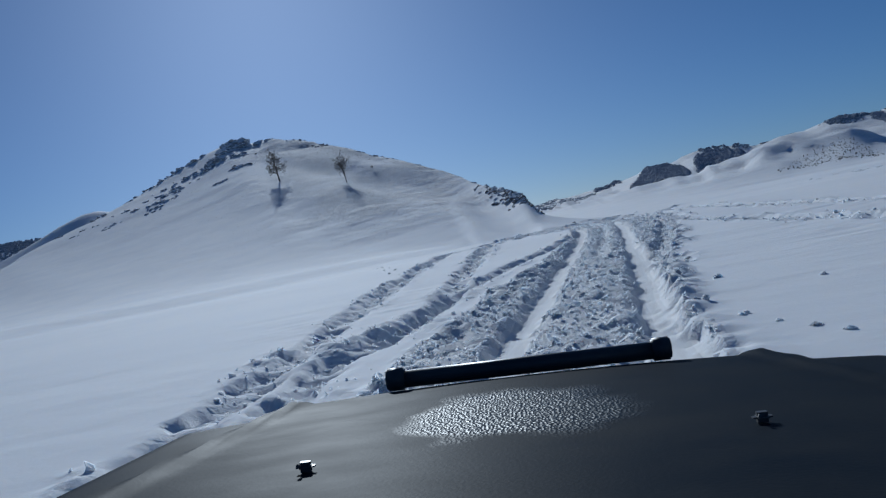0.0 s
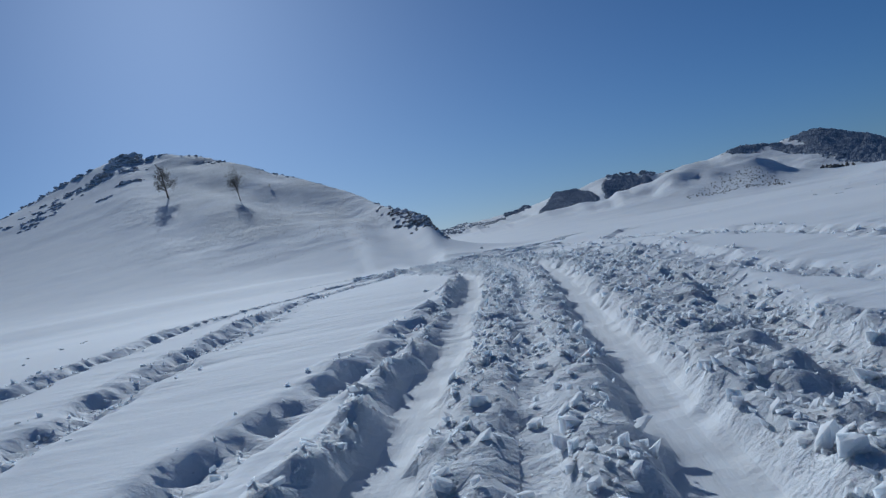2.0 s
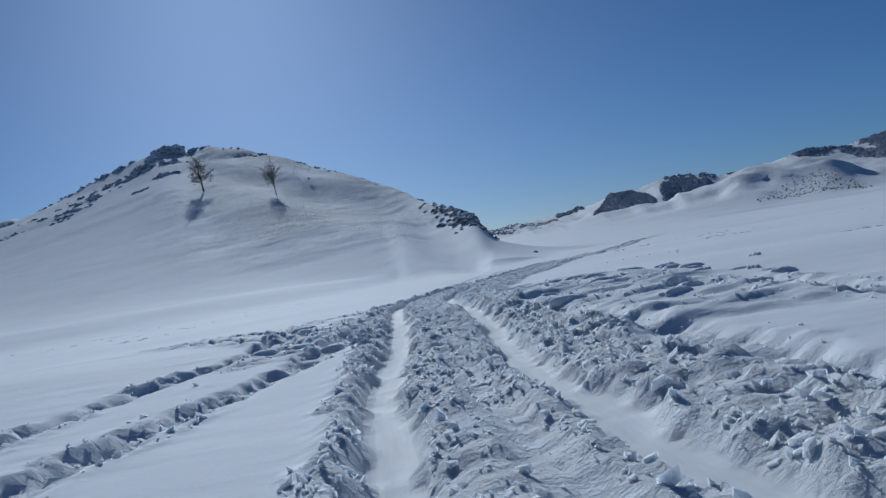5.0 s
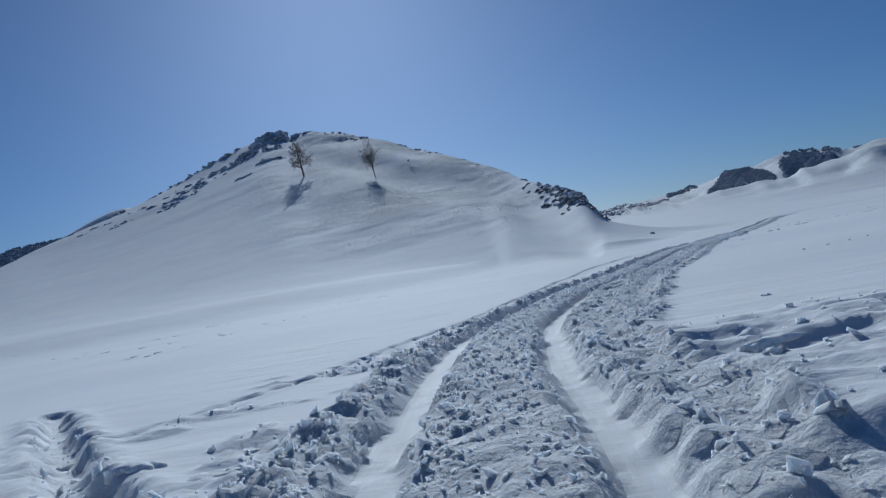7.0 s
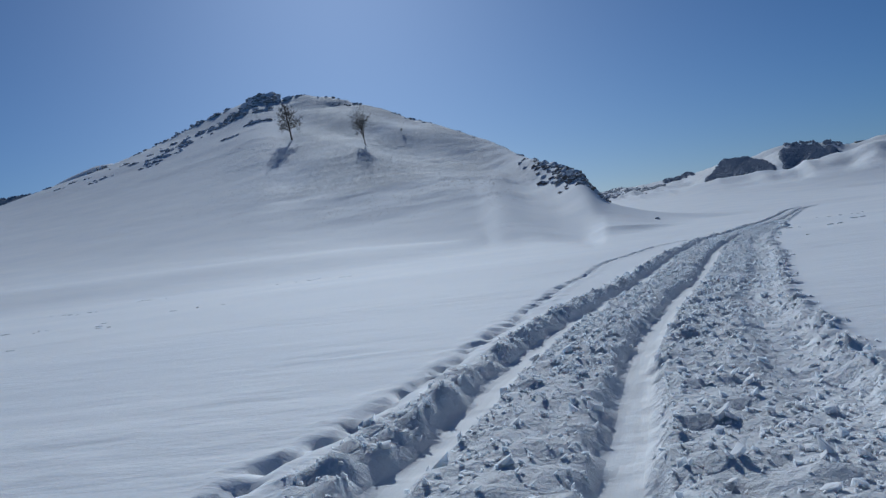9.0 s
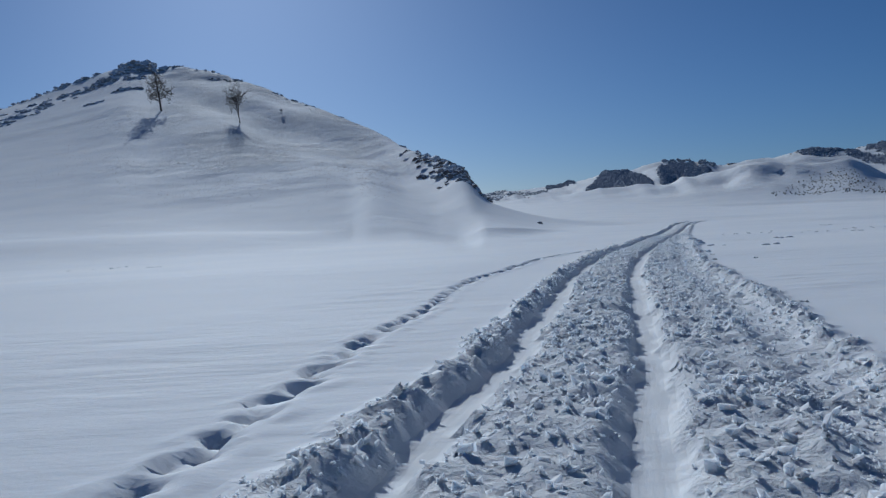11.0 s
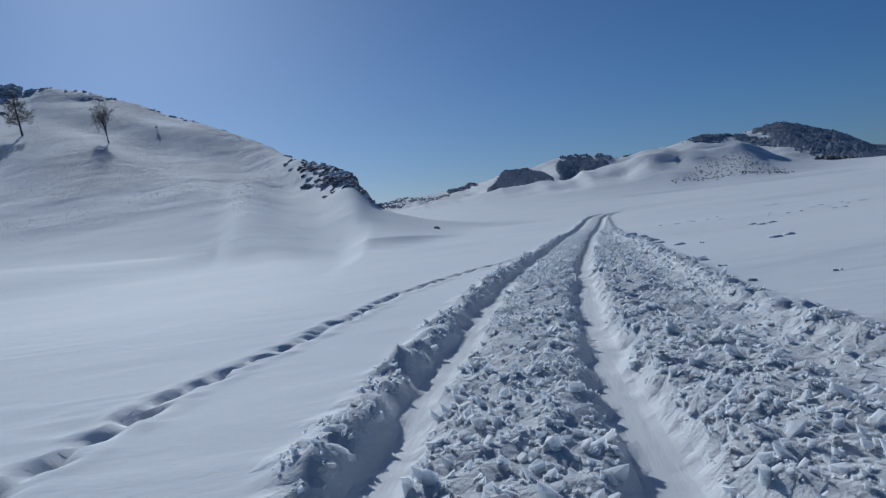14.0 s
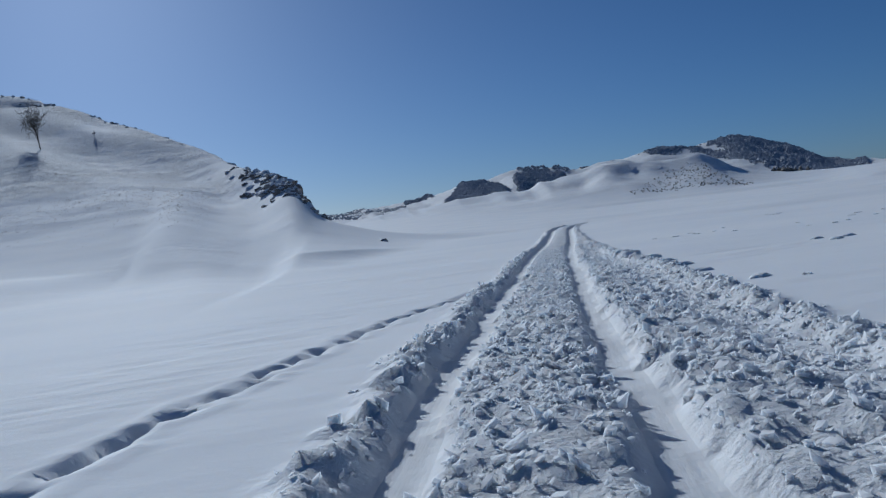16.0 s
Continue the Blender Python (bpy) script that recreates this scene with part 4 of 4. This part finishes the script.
def car_front():
    car = new("offroad_car")
    car.matrix_world = pose(0.0, 0.0, 1.15, -0.06, 3.70, -1.75)
    ys = [0.55 + 1.62 * i / 54 for i in range(55)]
    xs = [-0.80 + 1.60 * i / 80 for i in range(81)]
    bonnet = part("bonnet", sheet(lambda y, x: (x, y, bonnet_at(x, y)), ys, xs), PAINT, car, "dusty dark grey bonnet", True)
    for side in (-1, 1):
        wing = part("wing", sheet(lambda y, s: (side * (0.806 + 0.17 * math.sin(s * 1.5708)), y, bonnet_at(0.806 + 0.02 * s, y) - 0.004 - 0.52 * (1 - math.cos(s * 1.5708)) - 0.06 * s),
                                  ys, [i / 16 for i in range(17)]), PAINT, car, "", True)
        part("headlamp", rod((side * 0.62, 2.145, -0.50), (side * 0.62, 2.20, -0.50), 0.095, 28), GLASS, car, "round glass headlamp")
    for x in (-0.310, 0.308):
        nozzle = part("washer_nozzle", block((0.026, 0.022, 0.014), (x, 1.18, bonnet_at(x, 1.18) + 0.008), 0.006), PLASTIC, car, "black washer nozzle")
        part("jet", rod((x - 0.006, 1.166, bonnet_at(x, 1.18) + 0.012), (x - 0.006, 1.160, bonnet_at(x, 1.18) + 0.014), 0.003, 10, 0.0005), PLASTIC, nozzle)
    z = bonnet_at(0.0, 2.08) + 0.030
    bar = part("bonnet_bar", rod((-0.30, 2.06, z), (0.33, 2.06, z), 0.0205, 28), PLASTIC, car, "black tube across the front of the bonnet", True)
    for x in (-0.298, 0.328):
        part("end_cap", rod((x - 0.022, 2.06, z + 0.002), (x + 0.022, 2.06, z + 0.002), 0.027, 28), PLASTIC, bar, "", True)
    part("grille", block((1.12, 0.05, 0.26), (0, 2.13, -0.50), 0.015), PLASTIC, car)
    part("front_panel", block((1.5, 0.05, 0.20), (0, 2.12, -0.70), 0.02), PAINT, car)
    bumper = part("bumper", block((1.72, 0.12, 0.14), (0, 2.22, -0.84), 0.03), STEEL, car, "grey steel bumper")
    part("engine_bay", block((1.24, 1.45, 0.36), (0, 1.36, -0.56), 0.03), PLASTIC, car)
    part("axle", rod((-0.62, 1.5, -0.88), (0.62, 1.5, -0.86), 0.05), STEEL, car)
    for side, low in ((-1, -0.885), (1, -0.835)):
        tyre = part("wheel", rod((side * 0.53, 1.5, low), (side * 0.75, 1.5, low), 0.365, 40, 0.04), RUBBER, car, "snow-dusted black tyre", True)
        part("rim", rod((side * 0.66, 1.5, low), (side * 0.757, 1.5, low), 0.20, 32, 0.02), STEEL, tyre, "grey steel rim")
    return tagged(car, "front of a dark grey off-road car standing in the snow ruts", "car")


car_front()


# ---------- broken snow along the tracks ----------
def clod_spots(count, rng, y_from, y_to, wide):
    """Places where the snow is churned, thickest where it is churned most."""
    got = []
    while sum(len(g) for g in got) < count:
        y = rng.uniform(y_from, y_to, 6000)
        x = curve(ROAD, y) + rng.uniform(-wide[0], wide[1], 6000)
        dz, churn, packed = tracks(x, y)
        patch = 0.35 + 0.65 * step(-0.3, 0.5, value_noise(x / 1.1, y / 1.6, 141))
        keep = rng.uniform(0, 1, 6000) < (churn * (1 - packed)) * patch
        got.append(np.stack([x, y, land(x, y) + dz], -1)[keep])
    return np.concatenate(got)[:count]


def snow_rubble(count, seed, y_from, y_to, wide, sizes, label):
    """Countless small lumps of snow as one sheet of stuff."""
    rng = np.random.default_rng(seed)
    spots = clod_spots(count, rng, y_from, y_to, wide)
    ball = np.array([(i, j, k) for k in (-0.7, 0.7) for j in (-0.7, 0.7) for i in (-0.7, 0.7)], float)
    tris = np.array([(0, 2, 3), (0, 3, 1), (4, 5, 7), (4, 7, 6), (0, 1, 5), (0, 5, 4), (2, 6, 7), (2, 7, 3), (0, 4, 6), (0, 6, 2), (1, 3, 7), (1, 7, 5)])
    n, k = len(spots), len(ball)
    size = np.clip(sizes[0] * np.exp(rng.normal(0, 0.55, n)), 0.008, sizes[1])
    shape = rng.uniform(0.55, 1.45, (n, 1, 3)) * [1, 1, 0.75]
    jag = 1 + rng.normal(0, 0.28, (n, k, 3))
    a = rng.uniform(0, 6.283, n)
    v = ball[None] * shape * jag * size[:, None, None]
    x = v[..., 0] * np.cos(a)[:, None] - v[..., 1] * np.sin(a)[:, None]
    y = v[..., 0] * np.sin(a)[:, None] + v[..., 1] * np.cos(a)[:, None]
    tip = rng.uniform(-0.9, 0.9, n)[:, None]
    z = v[..., 2] + x * tip
    co = np.stack([x, y, z], -1) + spots[:, None] + np.stack([0 * size, 0 * size, size * 0.25], -1)[:, None]
    me = bpy.data.meshes.new("snow_rubble")
    faces = (tris[None] + (np.arange(n) * k)[:, None, None]).reshape(-1)
    me.vertices.add(n * k)
    me.vertices.foreach_set("co", co.ravel())
    me.loops.add(len(faces))
    me.loops.foreach_set("vertex_index", faces.astype(np.int32))
    me.polygons.add(len(faces) // 3)
    me.polygons.foreach_set("loop_start", np.arange(0, len(faces), 3, dtype=np.int32))
    me.polygons.foreach_set("use_smooth", np.zeros(len(faces) // 3, bool))
    me.update(calc_edges=True)
    me.materials.append(LUMP)
    return tagged(new("snow_rubble", me), label, "snow", kind="stuff")


snow_rubble(19000, 1, 4, 46, (6, 6), (0.0120, 0.042), "broken lumps of white snow strewn along the wheel tracks")
snow_rubble(15000, 2, 45, 78, (5, 5), (0.0120, 0.042), "broken lumps of white snow strewn along the wheel tracks")
snow_rubble(24000, 3, 76, 118, (3, 4), (0.0122, 0.042), "broken lumps of white snow strewn along the wheel tracks")


def snow_clod(x, y, size, seed):
    """A few angular lumps frozen together."""
    rng = random.Random(seed)
    bm = bmesh.new()
    for k in range(4):
        s = size * rng.uniform(0.4, 0.75)
        stone_into(bm, (rng.uniform(-0.7, 0.7) * size, rng.uniform(-0.6, 0.6) * size, s * 0.1), (s, s * rng.uniform(0.5, 0.9), s * rng.uniform(0.5, 0.9)), rng, 2, 0.3)
    ob = part("snow_clod", bm, LUMP)
    ob.location = (x, y, height(x, y))
    return tagged(ob, "large broken clod of white snow beside the tracks", "snow clod", group="snow clods")


rng = random.Random(77)
for y, off in ((9.3, 1.35), (8.1, 2.2), (12.4, 1.3), (21, 1.6), (27, 2.2), (33, 2.6), (30, -1.4), (38, 3.0), (48.5, -1.3), (47.6, -1.5), (49.2, -1.25), (49.6, 2.4), (51.2, 2.0),
               (52.6, 3.6), (48.4, 3.4), (56, 3.9), (58.4, 3.2), (66, 2.3), (73, 2.5), (78.4, 2.6), (84.5, 2.55), (88.7, 2.5), (90.8, 2.55),
               (95, 2.2), (99, 2.1), (81.2, 2.3), (93.6, -1.25), (102, 1.8)):
    x = float(curve(ROAD, np.array([y]))[0]) + off
    snow_clod(x, y, rng.uniform(0.04, 0.075), int(y * 10))


# blocks that the turning car threw out beside the road
for x, y, size in ((2.0, 49.8, 0.13), (2.75, 48.6, 0.17), (2.5, 48.9, 0.10), (1.7, 50.6, 0.09), (2.9, 50.4, 0.09), (1.2, 49.1, 0.07), (2.3, 52.4, 0.07), (5.3, 51.4, 0.12), (5.5, 53.2, 0.10), (8.6, 49.6, 0.13), (8.2, 50.6, 0.09),
                   (5.7, 54.6, 0.13), (7.3, 56.0, 0.09), (9.5, 52.0, 0.10)):
    snow_clod(x, y, size, int(x * 100 + y * 10))


def snow_plate(x, y, wide, deep, tall, turn, tip, seed):
    """A lifted plate of crusted snow: a rounded, broken block lying askew."""
    bm = bmesh.new()
    bmesh.ops.create_grid(bm, x_segments=12, y_segments=8, size=0.5)
    rim = bmesh.ops.extrude_face_region(bm, geom=bm.faces[:])
    for v in [g for g in rim["geom"] if isinstance(g, bmesh.types.BMVert)]:
        v.co.z -= 1.0
    off = Vector((seed * 1.7, seed * 0.9, 3.0))
    for v in bm.verts:
        top = v.co.z > -0.5
        out = 1 + 0.35 * noise.noise(Vector((v.co.x * 3, v.co.y * 3, 0)) + off)
        crown = (1 - (2 * v.co.x) ** 4 * 0.5) * (1 - (2 * v.co.y) ** 4 * 0.5)
        bumpy = 0.25 * noise.noise(Vector((v.co.x * 6, v.co.y * 6, 1)) + off)
        v.co = Vector((v.co.x * wide * out, v.co.y * deep * out, tall * (crown + bumpy) if top else -0.06))
    bmesh.ops.recalc_face_normals(bm, faces=bm.faces)
    ob = part("snow_plate", bm, LUMP, smooth=True)
    ob.matrix_world = pose(x, y, height(x, y) - 0.02, tip, 0, turn)
    return tagged(ob, "lifted plate of white crusted snow thrown up beside the road", "snow plate", group="snow plates")


for k in range(26):
    f = k / 25
    snow_plate(5.4 + 3.4 * rng.random(), 47.6 + 7.4 * f, rng.uniform(0.25, 0.55), rng.uniform(0.14, 0.26), rng.uniform(0.04, 0.09), rng.uniform(-25, 35), rng.uniform(-10, 4), 300 + k)
for k in range(9):
    snow_plate(1.0 + 1.9 * rng.random(), 48.2 + 5.0 * rng.random(), rng.uniform(0.2, 0.45), rng.uniform(0.12, 0.25), rng.uniform(0.04, 0.09), rng.uniform(-30, 30), rng.uniform(-8, 4), 340 + k)


# single clods beside the start, out on the open snow, and along the far edge of the churned road
for x, y, size in ((1.8, 7.6, 0.07), (1.87, 6.7, 0.06), (1.95, 6.2, 0.045), (2.06, 5.8, 0.06), (2.16, 5.5, 0.05), (2.25, 10.2, 0.05), (1.7, 8.4, 0.04), (2.5, 11.6, 0.045),
                   (10.2, 69.0, 0.05), (10.9, 69.5, 0.045), (11.5, 69.8, 0.055), (12.1, 70.2, 0.05), (12.4, 68.5, 0.06), (12.35, 67.2, 0.05), (13.0, 69.6, 0.05),
                   (13.95, 96.0, 0.12), (13.1, 92.1, 0.10), (12.2, 89.6, 0.08), (11.2, 85.9, 0.09), (15.2, 96.7, 0.05), (13.1, 88.6, 0.05), (10.1, 81.2, 0.08)):
    snow_clod(x, y, size, int(x * 90 + y * 10))
for x, y, wide, deep in ((17.6, 108.0, 0.4, 0.2), (17.1, 106.3, 0.35, 0.2), (16.7, 104.3, 0.45, 0.22), (16.3, 102.8, 0.4, 0.2), (15.75, 101.0, 0.4, 0.2), (15.25, 99.4, 0.42, 0.24), (14.9, 97.2, 0.3, 0.18),
                         (19.4, 102.2, 0.3, 0.2), (19.9, 102.6, 0.35, 0.2), (19.6, 103.1, 0.25, 0.16), (16.0, 95.2, 0.25, 0.15), (16.5, 95.6, 0.2, 0.14)):
    snow_plate(x, y, wide, deep, 0.06, rng.uniform(-30, 50), rng.uniform(-8, 4), int(x * 10 + y))


# a short trail of small lumps leading off to the left
for k in range(9):
    f = k / 8
    snow_clod(-2.5 - 2.3 * f + rng.uniform(-0.25, 0.25), 25.5 + 12 * f + rng.uniform(-0.4, 0.4), rng.uniform(0.035, 0.06), 900 + k)


def crust_flakes(count, seed, x_from, x_to, y_from, y_to, label):
    """Low broken plates of wind crust in loose clusters on the open snow."""
    rng = np.random.default_rng(seed)
    verts, faces = [], []
    made = 0
    while made < count:
        cx, cy = rng.uniform(x_from, x_to), rng.uniform(y_from, y_to)
        n = int(rng.integers(2, 9))
        xs, ys = cx + rng.normal(0, 0.9, n), cy + rng.normal(0, 0.7, n)
        for x, y, z in zip(xs, ys, heights(xs, ys)):
            w, d, h = rng.uniform(0.06, 0.24), rng.uniform(0.05, 0.15), rng.uniform(0.012, 0.03)
            a, k = rng.uniform(0, 6.283), len(verts)
            for j in range(6):
                b = a + j * 1.0472 + rng.uniform(-0.3, 0.3)
                verts.append((x + math.cos(b) * w, y + math.sin(b) * d, z - 0.04))
                verts.append((x + math.cos(b) * w * 0.7, y + math.sin(b) * d * 0.7 + 0.02, z + h * rng.uniform(0.4, 1.1)))
            for j in range(6):
                q = (j + 1) % 6
                faces.append((k + 2 * j, k + 2 * q, k + 2 * q + 1, k + 2 * j + 1))
            faces.append(tuple(k + 2 * j + 1 for j in range(6)))
            made += 1
    me = bpy.data.meshes.new("snow_crust")
    me.from_pydata(verts, [], faces)
    me.materials.append(LUMP)
    tagged(new("snow_crust", me), label, "snow", kind="stuff")


crust_flakes(150, 5, 18, 60, 62, 125, "scattered plates of broken wind crust on the open snow")
crust_flakes(90, 8, 19, 44, 84, 112, "scattered plates of broken wind crust on the open snow")
crust_flakes(90, 6, 13, 44, 40, 70, "scattered plates of broken wind crust on the open snow")
crust_flakes(90, 7, -50, -6, 70, 120, "scattered plates of broken wind crust on the open snow")
